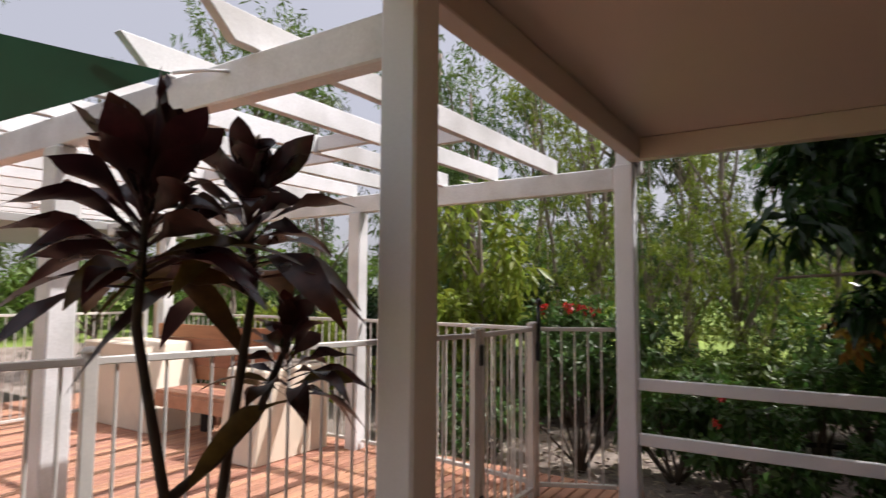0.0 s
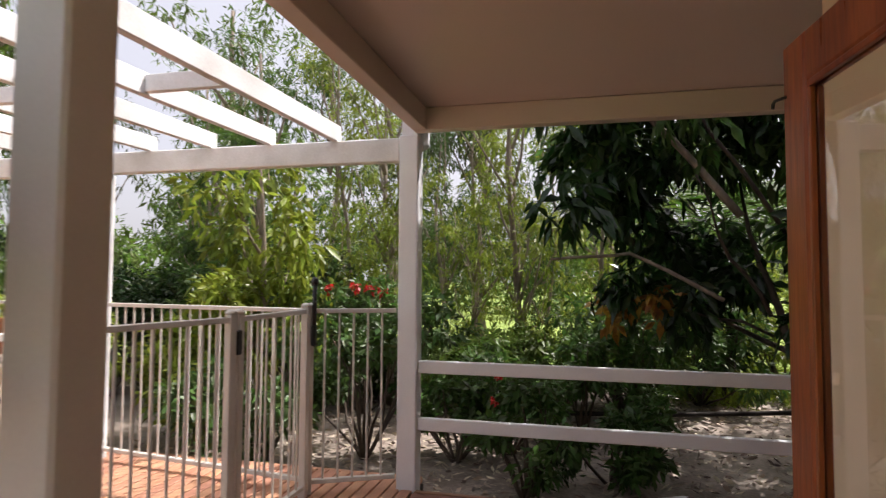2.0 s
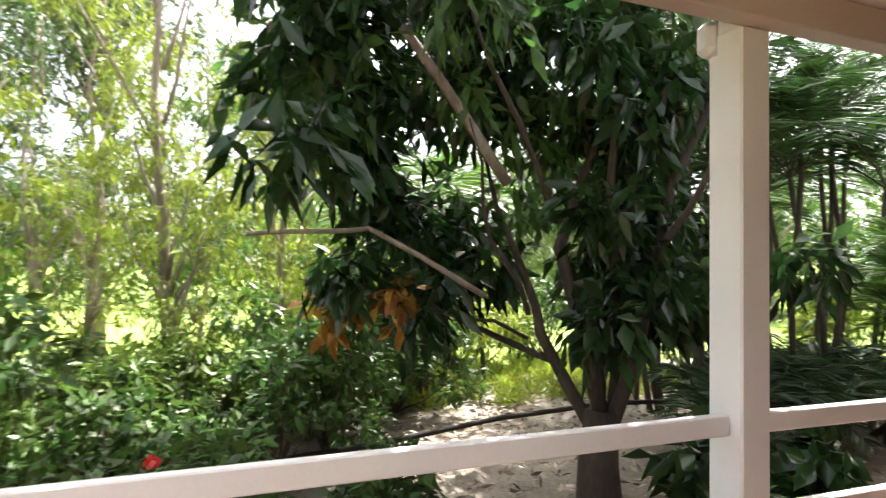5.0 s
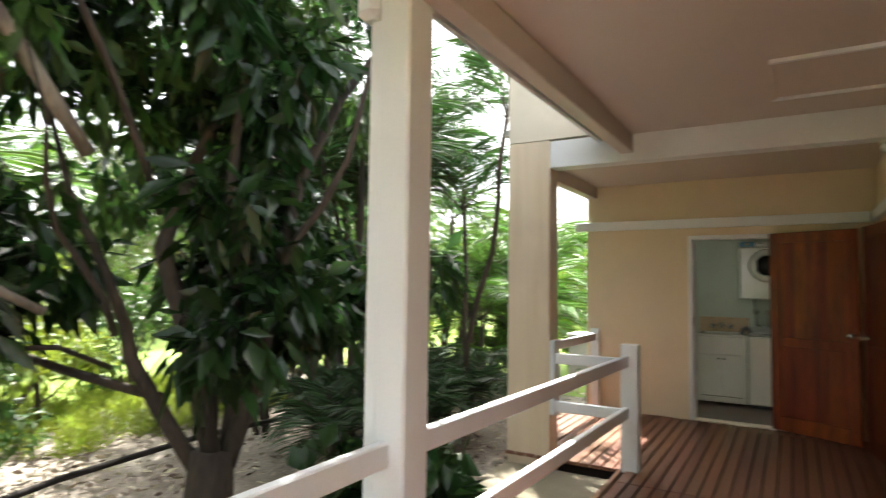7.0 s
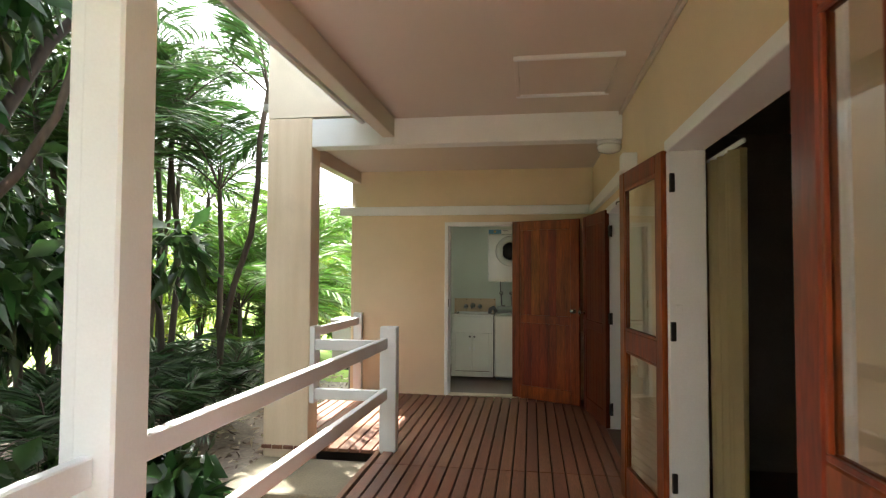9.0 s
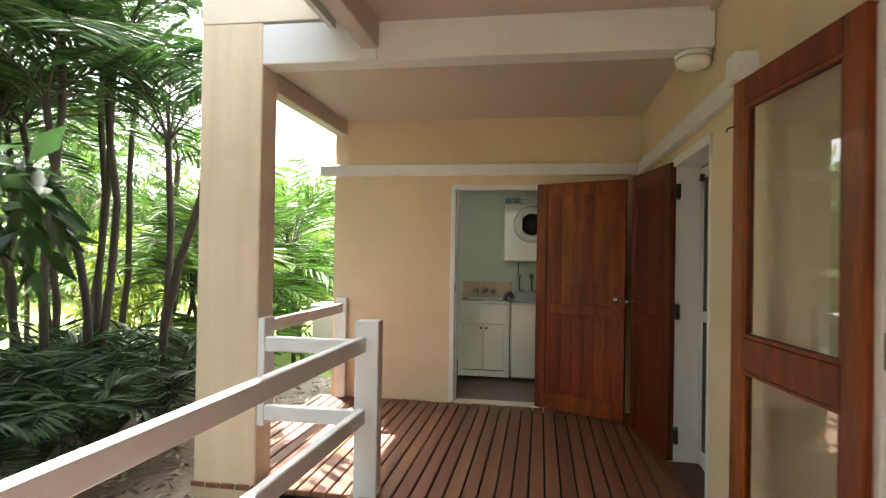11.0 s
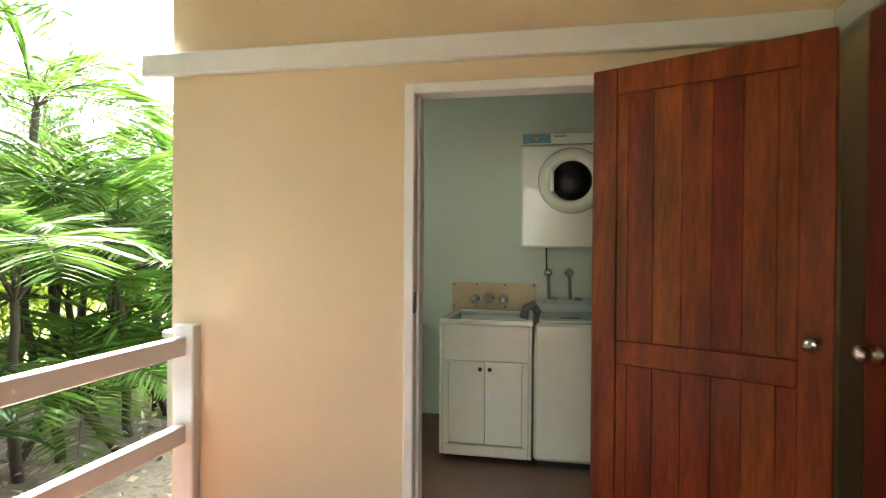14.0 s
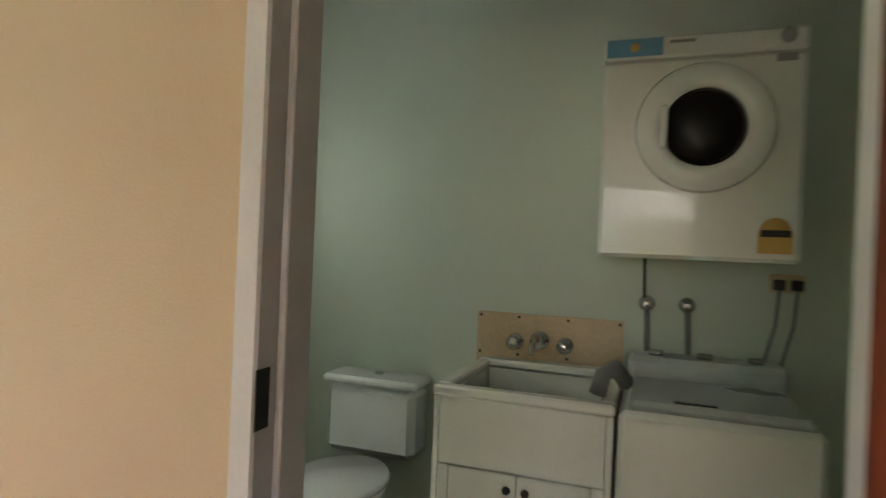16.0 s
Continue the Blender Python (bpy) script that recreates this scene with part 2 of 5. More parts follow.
def beam_between(name, a, b, w, h, mat, parent=None, bevel=0.004, label="", ext=0.0):
    """A rectangular timber from a to b (centre line), w across and h high."""
    a, b = Vector(a), Vector(b)
    d = b - a
    n = d.length
    ux = d / n
    side = Vector((0, 0, 1)).cross(ux).normalized()
    up = ux.cross(side)
    m = Matrix((ux, side, up)).transposed().to_4x4()
    m.translation = a
    bm = bmesh.new()
    add_box(bm, -ext, n + ext, -w / 2, w / 2, -h / 2, h / 2, bevel, m)
    return part(name, bm, mat, parent, label)


def add_tube(bm, pts, radii, seg=8, cap=True):
    rings = []
    for i, p in enumerate(pts):
        p = Vector(p)
        d = (Vector(pts[min(i + 1, len(pts) - 1)]) - Vector(pts[max(i - 1, 0)])).normalized()
        s = d.orthogonal().normalized() if i == 0 else (prev - d * prev.dot(d)).normalized()
        prev = s
        u = d.cross(s)
        r = radii[i] if not isinstance(radii, (int, float)) else radii
        rings.append([bm.verts.new(p + (s * math.cos(k * 2 * math.pi / seg) + u * math.sin(k * 2 * math.pi / seg)) * r) for k in range(seg)])
    for a, b in zip(rings, rings[1:]):
        for k in range(seg):
            bm.faces.new((a[k], a[(k + 1) % seg], b[(k + 1) % seg], b[k]))
    if cap:
        bm.faces.new(rings[0][::-1])
        bm.faces.new(rings[-1])


def tube(name, pts, radii, mat, parent=None, seg=8, label=""):
    bm = bmesh.new()
    add_tube(bm, pts, radii, seg)
    return part(name, bm, mat, parent, label, smooth=True)


def lathe(name, profile, mat, parent=None, m=None, seg=24, label=""):
    """A turned shape: rows of (radius, height) about z."""
    bm = bmesh.new()
    rings = [[bm.verts.new((r * math.cos(k * 2 * math.pi / seg), r * math.sin(k * 2 * math.pi / seg), z)) for k in range(seg)] for r, z in profile]
    for a, b in zip(rings, rings[1:]):
        for k in range(seg):
            bm.faces.new((a[k], a[(k + 1) % seg], b[(k + 1) % seg], b[k]))
    bm.faces.new(rings[0][::-1])
    bm.faces.new(rings[-1])
    if m is not None:
        bmesh.ops.transform(bm, matrix=m, verts=bm.verts)
    return part(name, bm, mat, parent, label, smooth=True)


def thing(name, at=(0, 0, 0), label="", category="", group="", kind="", rz=0.0):
    e = new(name)
    e.empty_display_size = 0.1
    e.matrix_basis = pose(*at, 0, 0, rz)
    return tagged(e, label, category, group, kind)


def structure(ob, label="", category=""):
    return tagged(ob, label, category, kind="structure")


def arrays_mesh(name, verts, quads, mat, parent=None):
    """A mesh straight from arrays: verts (n, 3), quads (m, 4)."""
    me = bpy.data.meshes.new(name)
    n, q = len(verts), len(quads)
    me.vertices.add(n)
    me.vertices.foreach_set("co", np.ascontiguousarray(verts, dtype=np.float32).ravel())
    me.loops.add(q * 4)
    me.loops.foreach_set("vertex_index", np.ascontiguousarray(quads, dtype=np.int32).ravel())
    me.polygons.add(q)
    me.polygons.foreach_set("loop_start", np.arange(0, q * 4, 4, dtype=np.int32))
    me.update(calc_edges=True)
    me.materials.append(mat)
    ob = new(name, me)
    ob.parent = parent
    return ob


RNG = np.random.default_rng(7)


def unit(v):
    return v / np.maximum(np.linalg.norm(v, axis=-1, keepdims=True), 1e-9)


def leaf_arrays(pos, way, length, width, fold=0.25, droop=0.25):
    """Leaves of two folded blades each: pos, way (n, 3); length and width (n,)."""
    n = len(pos)
    way = unit(way)
    ref = RNG.normal(size=(n, 3))
    ref[:, 2] *= 0.4
    side = unit(np.cross(way, np.cross(way, ref)))
    up = unit(np.cross(side, way))
    L, Wd = length[:, None], width[:, None]
    mid = pos + way * L * 0.5 - np.array((0, 0, 1)) * L * droop * 0.15
    tip = pos + way * L - np.array((0, 0, 1)) * L * droop * 0.5
    a = mid + side * Wd * 0.5 + up * Wd * fold
    b = mid - side * Wd * 0.5 + up * Wd * fold
    V = np.stack([pos, a, tip, b, mid - up * Wd * 0.02], 1).reshape(-1, 3)
    base = np.arange(n)[:, None] * 5
    # two quads share the midrib
    Q = np.concatenate([base + np.array([0, 1, 2, 4]), base + np.array([0, 4, 2, 3])], 1).reshape(-1, 4)
    return V, Q

# ---------------------------------------------------------------- the plan, in metres (deck level is 0, +y to the laundry)
WALL_X = 0.26          # outer face of the house beside the verandah
CORNER_Y = 0.70        # outer face of the wall round the corner
LAUNDRY_Y = 7.0        # face of the laundry wall
CEIL, CEIL_N = 2.785, 2.73
GROUND = -0.36

# ---------------------------------------------------------------- house walls
walls = structure(thing("wall_west"), "cream rendered house wall along the verandah", "wall")
W0, W1 = WALL_X, WALL_X + 0.17
boxes("wall_face", [(W0, W1, CORNER_Y, 1.38, -0.35, 2.95), (W0, W1, 3.20, 4.79, -0.35, 2.95), (W0, W1, 5.75, 8.9, -0.35, 2.95),
                    (W0, W1, 1.38, 3.20, 2.17, 2.95), (W0, W1, 4.79, 5.75, 2.10, 2.95)], CREAM, walls, 0.0)
wall_s = structure(thing("wall_south"), "cream rendered house wall round the corner", "wall")
boxes("wall_face", [(W1, 1.82, CORNER_Y, CORNER_Y + 0.24, -0.35, 2.95), (2.75, 8.0, CORNER_Y, CORNER_Y + 0.24, -0.35, 2.95),
                    (1.82, 2.75, CORNER_Y, CORNER_Y + 0.24, 2.12, 2.95)], CREAM, wall_s, 0.0)
wall_l = structure(thing("wall_laundry"), "smooth cream rendered wall with the laundry doorway", "wall")
boxes("wall_face", [(-2.69, -1.49, LAUNDRY_Y, LAUNDRY_Y + 0.10, -0.35, 2.95), (-0.615, W0 - 0.002, LAUNDRY_Y, LAUNDRY_Y + 0.10, -0.35, 2.95),
                    (-1.49, -0.615, LAUNDRY_Y, LAUNDRY_Y + 0.10, 2.06, 2.95)], CREAM, wall_l, 0.0)
upper = structure(thing("wall_upper"), "cream gable wall above the cross beam", "wall")
boxes("wall_face", [(-2.75, W1, 4.735, 4.95, 2.824, 4.6)], CREAM_PALE, upper, 0.0)
col = structure(thing("column"), "square cream rendered column with water stains", "column")
box("column_shaft", -2.75, -2.345, 4.735, 4.95, -0.45, 2.820, COLUMN, col, 0.008)
# rooms behind the walls, closed; the dark paint carries their shade
room = structure(thing("wall_room"), "closed room behind the open french doors, its shade put into dark paint", "wall")
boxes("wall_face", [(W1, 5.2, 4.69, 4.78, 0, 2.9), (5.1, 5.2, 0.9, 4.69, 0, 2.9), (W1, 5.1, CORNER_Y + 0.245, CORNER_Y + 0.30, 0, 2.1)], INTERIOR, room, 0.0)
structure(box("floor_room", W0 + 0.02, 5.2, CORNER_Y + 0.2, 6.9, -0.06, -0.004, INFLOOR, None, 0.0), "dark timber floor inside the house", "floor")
structure(box("ceiling_room", W1, 5.2, CORNER_Y + 0.25, 6.9, 2.55, 2.60, INTERIOR, None, 0.0), "ceiling inside the house, its shade put into dark paint", "ceiling")
hall = structure(thing("wall_hall"), "wall behind the insect screen, its shade put into dark paint", "wall")
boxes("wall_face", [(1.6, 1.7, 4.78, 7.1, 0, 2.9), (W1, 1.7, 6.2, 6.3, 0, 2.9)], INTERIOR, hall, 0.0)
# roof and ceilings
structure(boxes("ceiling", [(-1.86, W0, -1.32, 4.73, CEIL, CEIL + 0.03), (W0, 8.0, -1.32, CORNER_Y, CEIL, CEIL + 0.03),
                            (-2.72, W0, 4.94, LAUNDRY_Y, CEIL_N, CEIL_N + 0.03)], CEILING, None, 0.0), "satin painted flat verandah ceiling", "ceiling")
roof = structure(thing("roof"), "low metal roof over house and verandah", "roof")
boxes("roof_sheet", [(-2.0, 8.2, -1.42, 4.73, 2.96, 3.02), (-2.9, 6, 4.95, 9.2, 2.96, 3.02), (W1, 8.2, 0.7, 4.9, 3.021, 3.06)], ROOFMETAL, roof, 0.0)
# edge beams
trim = structure(thing("trim_beams"), "painted edge beams under the verandah roof, most toned darker for shade", "beam")
# beams in CEILING carry the shade tone; the cross beam stays WHITE
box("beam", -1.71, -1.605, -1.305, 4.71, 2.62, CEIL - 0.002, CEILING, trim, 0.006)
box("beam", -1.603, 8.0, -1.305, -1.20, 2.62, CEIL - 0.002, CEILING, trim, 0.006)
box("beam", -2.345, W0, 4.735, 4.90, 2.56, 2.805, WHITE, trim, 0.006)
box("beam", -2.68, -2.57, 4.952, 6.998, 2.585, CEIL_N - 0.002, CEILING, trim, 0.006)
box("fascia_board", -1.90, -1.864, -1.36, 4.70, 2.74, 2.955, WHITE, trim, 0.003)
box("fascia_board", -1.862, 8.0, -1.36, -1.325, 2.74, 2.955, WHITE, trim, 0.003)
box("bracket", -1.74, -1.62, 4.712, 4.734, 2.56, 2.64, WHITE, trim, 0.003)
box("cornice", W0 - 0.03, W0 - 0.001, CORNER_Y, 4.73, CEIL - 0.035, CEIL - 0.001, CEILING, trim, 0.006)
# rail trim high on the walls
band = structure(thing("trim_band"), "cream painted timber band along the walls", "trim")
box("band", -2.83, W0 - 0.052, LAUNDRY_Y - 0.05, LAUNDRY_Y - 0.001, 2.178, 2.286, WHITE, band, 0.006)
box("band", W0 - 0.05, W0 - 0.001, 4.20, LAUNDRY_Y - 0.001, 2.178, 2.286, WHITE, band, 0.006)
box("band_end_block", W0 - 0.105, W0 - 0.001, 4.07, 4.198, 2.19, 2.315, WHITE, band, 0.008)
# ceiling hatch
hatch = thing("ceiling_hatch", (0, 0, 0), "framed access hatch in the verandah ceiling, its lit edges painted white", "hatch")
hx0, hx1, hy0, hy1 = -0.57, 0.085, 3.42, 4.21
HF = 0.028
# WHITE on the edges that catch light; the side pieces blend into the ceiling
for r in ((hx0, hx1, hy0, hy0 + HF), (hx0, hx1, hy1 - HF, hy1)):
    box("frame", *r, CEIL - 0.026, CEIL - 0.0005, WHITE, hatch, 0.003)
for r in ((hx0, hx0 + HF, hy0 + HF + 0.001, hy1 - HF - 0.001), (hx1 - HF, hx1, hy0 + HF + 0.001, hy1 - HF - 0.001)):
    box("frame", *r, CEIL - 0.020, CEIL - 0.0005, CEILING, hatch, 0.003)
box("panel", hx0 + HF + 0.001, hx1 - HF - 0.001, hy0 + HF + 0.001, hy1 - HF - 0.001, CEIL - 0.007, CEIL - 0.0005, CEILING, hatch, 0.0)

# ---------------------------------------------------------------- posts
def verandah_post(x0, x1, y0, y1, top=2.619, beam_side=True):
    """A square post with a set-back cheek and a small corbel under the roof beam."""
    t = tagged(thing("verandah_post"), "white painted square timber verandah post with set-back cheek", "post", "verandah posts")
    box("shaft", x0, x1, y0, y1, -0.4, top, WHITE, t, 0.010)
    if beam_side:
        box("cheek", x0 - 0.06, x0 - 0.001, y0 + 0.02, y1 - 0.02, -0.4, 2.54, WHITE, t, 0.006)
        box("corbel", x0 - 0.11, x0 - 0.001, y0 - 0.03, y1 + 0.03, 2.541, 2.70, WHITE, t, 0.03)
        box("neck", x0, x1 - 0.026, y0 + 0.012, y1 - 0.012, top + 0.001, CEIL - 0.004, WHITE, t, 0.004)
    return t


verandah_post(-1.85, -1.715, -1.44, -1.29)
verandah_post(-1.83, -1.69, 1.51, 1.68)
verandah_post(1.32, 1.465, -1.29, -1.145, 2.619, False)


def rail(name, a, b, label=""):
    t = tagged(beam_between(name, a, b, 0.045, 0.092, WHITE, None, 0.006), label or "white painted horizontal timber rail", "rail", "verandah rails")
    return t


for z in (0.888, 0.470):
    rail("verandah_rail", (-1.772, -1.289, z), (-1.772, 1.509, z))
    rail("verandah_rail", (-1.765, 1.681, z), (-1.668, 4.699, z))
    rail("verandah_rail", (-1.717, 4.765, z - 0.03), (-2.297, 4.765, z - 0.03))
    rail("verandah_rail", (-2.62, 4.952, z - 0.01), (-2.585, 6.93, z - 0.01))
sp = tagged(thing("rail_post"), "short white painted rail post", "post", "rail posts")
box("shaft", -1.715, -1.573, 4.70, 4.80, -0.02, 1.025, WHITE, sp, 0.006)
sp = tagged(thing("rail_post"), "short white rail post fixed to the column", "post", "rail posts")
box("shaft", -2.343, -2.298, 4.737, 4.88, 0.36, 1.015, WHITE, sp, 0.006)
sp = tagged(thing("rail_post"), "short white rail post against the laundry wall", "post", "rail posts")
box("shaft", -2.637, -2.53, 6.932, 6.998, -0.02, 0.978, WHITE, sp, 0.006)

# ---------------------------------------------------------------- doors
def hinge(parent, x, y, z, m=None):
    bm = bmesh.new()
    add_box(bm, -0.048, 0.040, -0.013, 0.013, -0.05, 0.05, 0.003)
    add_tube(bm, [(0, -0.016, -0.055), (0, -0.016, 0.055)], 0.011, 8)
    bmesh.ops.transform(bm, matrix=pose(x, y, z), verts=bm.verts)
    return part("hinge", bm, IRON, parent, "black steel hinge")


def glazed_leaf(name, a, b, label, mat=REDWOOD, top=2.08, low=0.72, group="french doors", hinges=True, hinge_at=(0.22, 1.06, 1.86)):
    """A french door leaf from hinge a to free edge b (plan points), two glass lights."""
    a, b = Vector((*a, 0)), Vector((*b, 0))
    d = b - a
    w = d.length
    e = tagged(new(name), label, "door", group)
    e.matrix_basis = Matrix.Translation(a) @ Matrix.Rotation(math.atan2(d.y, d.x), 4, "Z")
    st, th = 0.105, 0.042
    for x0 in (0.0, w - st):
        box("stile", x0, x0 + st, -th / 2, th / 2, 0.03, top, mat, e, 0.006)
    for z0, z1 in ((0.03, 0.23), (low, low + 0.13), (top - 0.11, top)):
        box("rail", st + 0.001, w - st - 0.001, -th / 2 + 0.002, th / 2 - 0.002, z0, z1, mat, e, 0.005)
    for z0, z1 in ((0.231, low - 0.001), (low + 0.131, top - 0.111)):
        g = box("pane", st + 0.001, w - st - 0.001, -0.003, 0.003, z0, z1, PANE, e, 0.0, "clear glass pane")
        g.visible_shadow = False
        for s in (-1, 1):
            boxes("glazing_bead", [(st + 0.001, w - st - 0.001, s * 0.004, s * 0.017, z0, z0 + 0.014), (st + 0.001, w - st - 0.001, s * 0.004, s * 0.017, z1 - 0.014, z1),
                                   (st + 0.001, st + 0.014, s * 0.004, s * 0.017, z0 + 0.015, z1 - 0.015), (w - st - 0.014, w - st - 0.001, s * 0.004, s * 0.017, z0 + 0.015, z1 - 0.015)], mat, e, 0.002)
    for z in hinge_at if hinges else ():
        hinge(e, -0.005, -0.02, z)
    hk = [(w - 0.02, 0.022, 1.96), (w + 0.01, 0.035, 1.96), (w + 0.022, 0.035, 1.955), (w + 0.022, 0.035, 1.945)]
    tube("hook", hk, 0.004, IRON, e, 6, "black cabin hook")
    tube("hook", [(w - 0.02, -0.022, 1.96), (w + 0.01, -0.035, 1.96), (w + 0.022, -0.035, 1.95)], 0.004, IRON, e, 6, "black cabin hook")
    lathe("knob", [(0.004, 0.0), (0.012, 0.004), (0.010, 0.03), (0.024, 0.045), (0.024, 0.06), (0.010, 0.068)], CHROME, e, pose(w - 0.05, -th / 2, 1.0, 90), 14, "chrome knob")
    return e


# widths of the boards across a door panel
CUTS = (0.0, 0.07, 0.23, 0.40, 0.57, 0.73, 0.90, 1.0)


def boarded_leaf(name, a, b, label, top=2.085, hinges=True, mat=None):
    """A panelled timber door: frame, middle rail and tongue and groove boards."""
    mat = mat or REDWOOD
    a, b = Vector((*a, 0)), Vector((*b, 0))
    d = b - a
    w = d.length
    e = tagged(new(name), label, "door", "boarded doors")
    e.matrix_basis = Matrix.Translation(a) @ Matrix.Rotation(math.atan2(d.y, d.x), 4, "Z")
    st, th = 0.105, 0.040
    for x0 in (0.0, w - st):
        box("stile", x0, x0 + st, -th / 2, th / 2, 0.02, top, mat, e, 0.005)
    for z0, z1 in ((0.02, 0.17), (0.895, 0.990), (top - 0.11, top)):
        box("rail", st + 0.0005, w - st - 0.0005, -th / 2 + 0.001, th / 2 - 0.001, z0, z1, mat, e, 0.004)
    n = 7
    for z0, z1 in ((0.171, 0.894), (0.991, top - 0.111)):
        for i in range(n):
            x0, x1 = (st + (w - 2 * st) * CUTS[i + k] for k in (0, 1))
            box("board", x0 + 0.0004, x1 - 0.0004, -0.014, 0.014, z0, z1, mat, e, 0.0022)
    for z in (0.2, 1.05, 1.88) if hinges else ():
        hinge(e, -0.004, -0.02, z)
    for s in (-1, 1):
        lathe("knob", [(0.028, 0.0), (0.028, 0.006), (0.011, 0.010), (0.010, 0.035), (0.026, 0.045), (0.028, 0.058), (0.018, 0.068), (0.004, 0.07)], CHROME, e,
              pose(w - 0.06, s * th / 2, 1.055, 90 if s < 0 else -90), 18, "chrome door knob")
    box("latch_plate", w - 0.0005, w + 0.002, -0.012, 0.012, 1.005, 1.105, CHROME, e, 0.0)
    return e


tagged(boarded_leaf("laundry_door", (-0.682, 6.960), (0.066, 6.570), "open red stained boarded timber laundry door", hinges=False), group="boarded doors")
boarded_leaf("side_door", (0.250, 5.66), (0.112, 6.45), "open red stained boarded door in a darker tone, folded back by the corner", mat=REDWOOD_DEEP)
glazed_leaf("french_door", (0.242, 3.17), (0.140, 3.97), "open red timber french door with two glass panes", top=2.14, low=0.985, hinge_at=(0.40, 1.18, 1.96))
glazed_leaf("french_door", (0.120, 1.30), (0.150, 0.88), "open red timber french door folded against the wall", top=2.14, low=0.985, hinges=False)
glazed_leaf("french_door", (1.84, 0.455), (0.965, 0.38), "open orange timber french door beside the house corner", REDWOOD_X)

# door frames
fr = structure(thing("door_1"), "white painted laundry door frame", "door frame")
boxes("door_frame", [(-1.51, -1.463, 6.985, 7.115, 0, 2.09), (-0.645, -0.598, 6.985, 7.115, 0, 2.09)], WHITE, fr, 0.005)
box("door_head", -1.51, -0.598, 6.986, 7.114, 2.045, 2.092, WHITE, fr, 0.005)
boxes("door_stop", [(-1.462, -1.448, 7.035, 7.113, 0, 2.044), (-0.660, -0.646, 7.035, 7.113, 0, 2.044)], WHITE, fr, 0.003)
box("threshold", -1.463, -0.645, 6.97, 7.115, -0.02, 0.012, CREAM_PALE, fr, 0.004)
box("strike_plate", -1.464, -1.4605, 6.986, 7.02, 1.06, 1.155, IRON, fr, 0.001, "dark strike plate")
fr = structure(thing("door_2"), "white painted french door frame in the house wall", "door frame")
boxes("door_frame", [(W0 - 0.012, W1 + 0.01, 3.135, 3.215, 0, 2.13), (W0 - 0.012, W1 + 0.01, 1.365, 1.42, 0, 2.13)], WHITE, fr, 0.005)
box("door_head", W0 - 0.012, W1 + 0.01, 1.365, 3.215, 2.131, 2.20, WHITE, fr, 0.005)
boxes("catch", [(W0 + 0.02, W0 + 0.05, 3.118, 3.134, 1.28, 1.32)], WHITE, fr, 0.002)
fr = structure(thing("door_3"), "white painted side door frame", "door frame")
boxes("door_frame", [(W0 - 0.012, W1 + 0.01, 5.68, 5.765, 0, 2.09), (W0 - 0.010, W1 + 0.01, 4.78, 4.81, 0, 2.09)], WHITE, fr, 0.005)
box("door_head", W0 - 0.012, W1 + 0.01, 4.78, 5.765, 2.05, 2.11, WHITE, fr, 0.005)
box("threshold", W0 - 0.02, W1, 4.81, 5.68, -0.01, 0.012, INFLOOR, fr, 0.003)
scr = tagged(thing("screen_door"), "white framed insect screen door with dark mesh", "screen door")
SX = 0.43
boxes("stile", [(SX, SX + 0.03, 5.62, 5.678, 0.02, 2.04), (SX, SX + 0.03, 4.812, 4.87, 0.02, 2.04)], WHITE, scr, 0.004)
boxes("rail", [(SX, SX + 0.03, 4.871, 5.619, 0.02, 0.12), (SX, SX + 0.03, 4.871, 5.619, 0.995, 1.065), (SX, SX + 0.03, 4.871, 5.619, 1.97, 2.04)], WHITE, scr, 0.004)
boxes("mesh_panel", [(SX + 0.012, SX + 0.018, 4.871, 5.619, 0.121, 0.994), (SX + 0.012, SX + 0.018, 4.871, 5.619, 1.066, 1.969)], MESH_DARK, scr, 0.0)
boxes("roller", [(SX - 0.03, SX - 0.001, 5.56, 5.59, 1.94, 1.99), (SX - 0.03, SX - 0.001, 5.15, 5.18, 1.94, 1.99)], IRON, scr, 0.004)
fr = structure(thing("door_4"), "timber door frame round the corner", "door frame")
boxes("door_frame", [(1.81, 1.87, CORNER_Y - 0.012, CORNER_Y + 0.25, 0, 2.12), (2.70, 2.76, CORNER_Y - 0.012, CORNER_Y + 0.25, 0, 2.12)], WHITE, fr, 0.005)

# curtain inside the french doors: a folded sheet
def curtain(name, x, y0, y1, z0, z1, folds, label):
    bm = bmesh.new()
    n = folds * 8
    cols = []
    for i in range(n + 1):
        u = i / n
        y = y0 + (y1 - y0) * u
        dx = 0.03 * math.sin(u * folds * 2 * math.pi) + 0.01 * math.sin(u * 23)
        cols.append([bm.verts.new((x + dx * (0.6 + 0.4 * k / 4), y, z0 + (z1 - z0) * k / 4)) for k in range(5)])
    for a, b in zip(cols, cols[1:]):
        for k in range(4):
            bm.faces.new((a[k], b[k], b[k + 1], a[k + 1]))
    bmesh.ops.solidify(bm, geom=bm.faces[:], thickness=0.004)
    t = tagged(thing(name), label, "curtain")
    part("fabric", bm, CURTAIN, t, smooth=True)
    tube("curtain_track", [(x, y0 - 0.05, z1 + 0.02), (x, y1 + 0.05, z1 + 0.02)], 0.012, WHITE, t, 8)
    return t


curtain("curtain", 0.475, 2.74, 3.16, 0.03, 2.06, 5, "long cream curtain drawn aside in the french doors")

# ceiling light and sensor
cl = tagged(thing("ceiling_light"), "small round white ceiling light, off", "ceiling light")
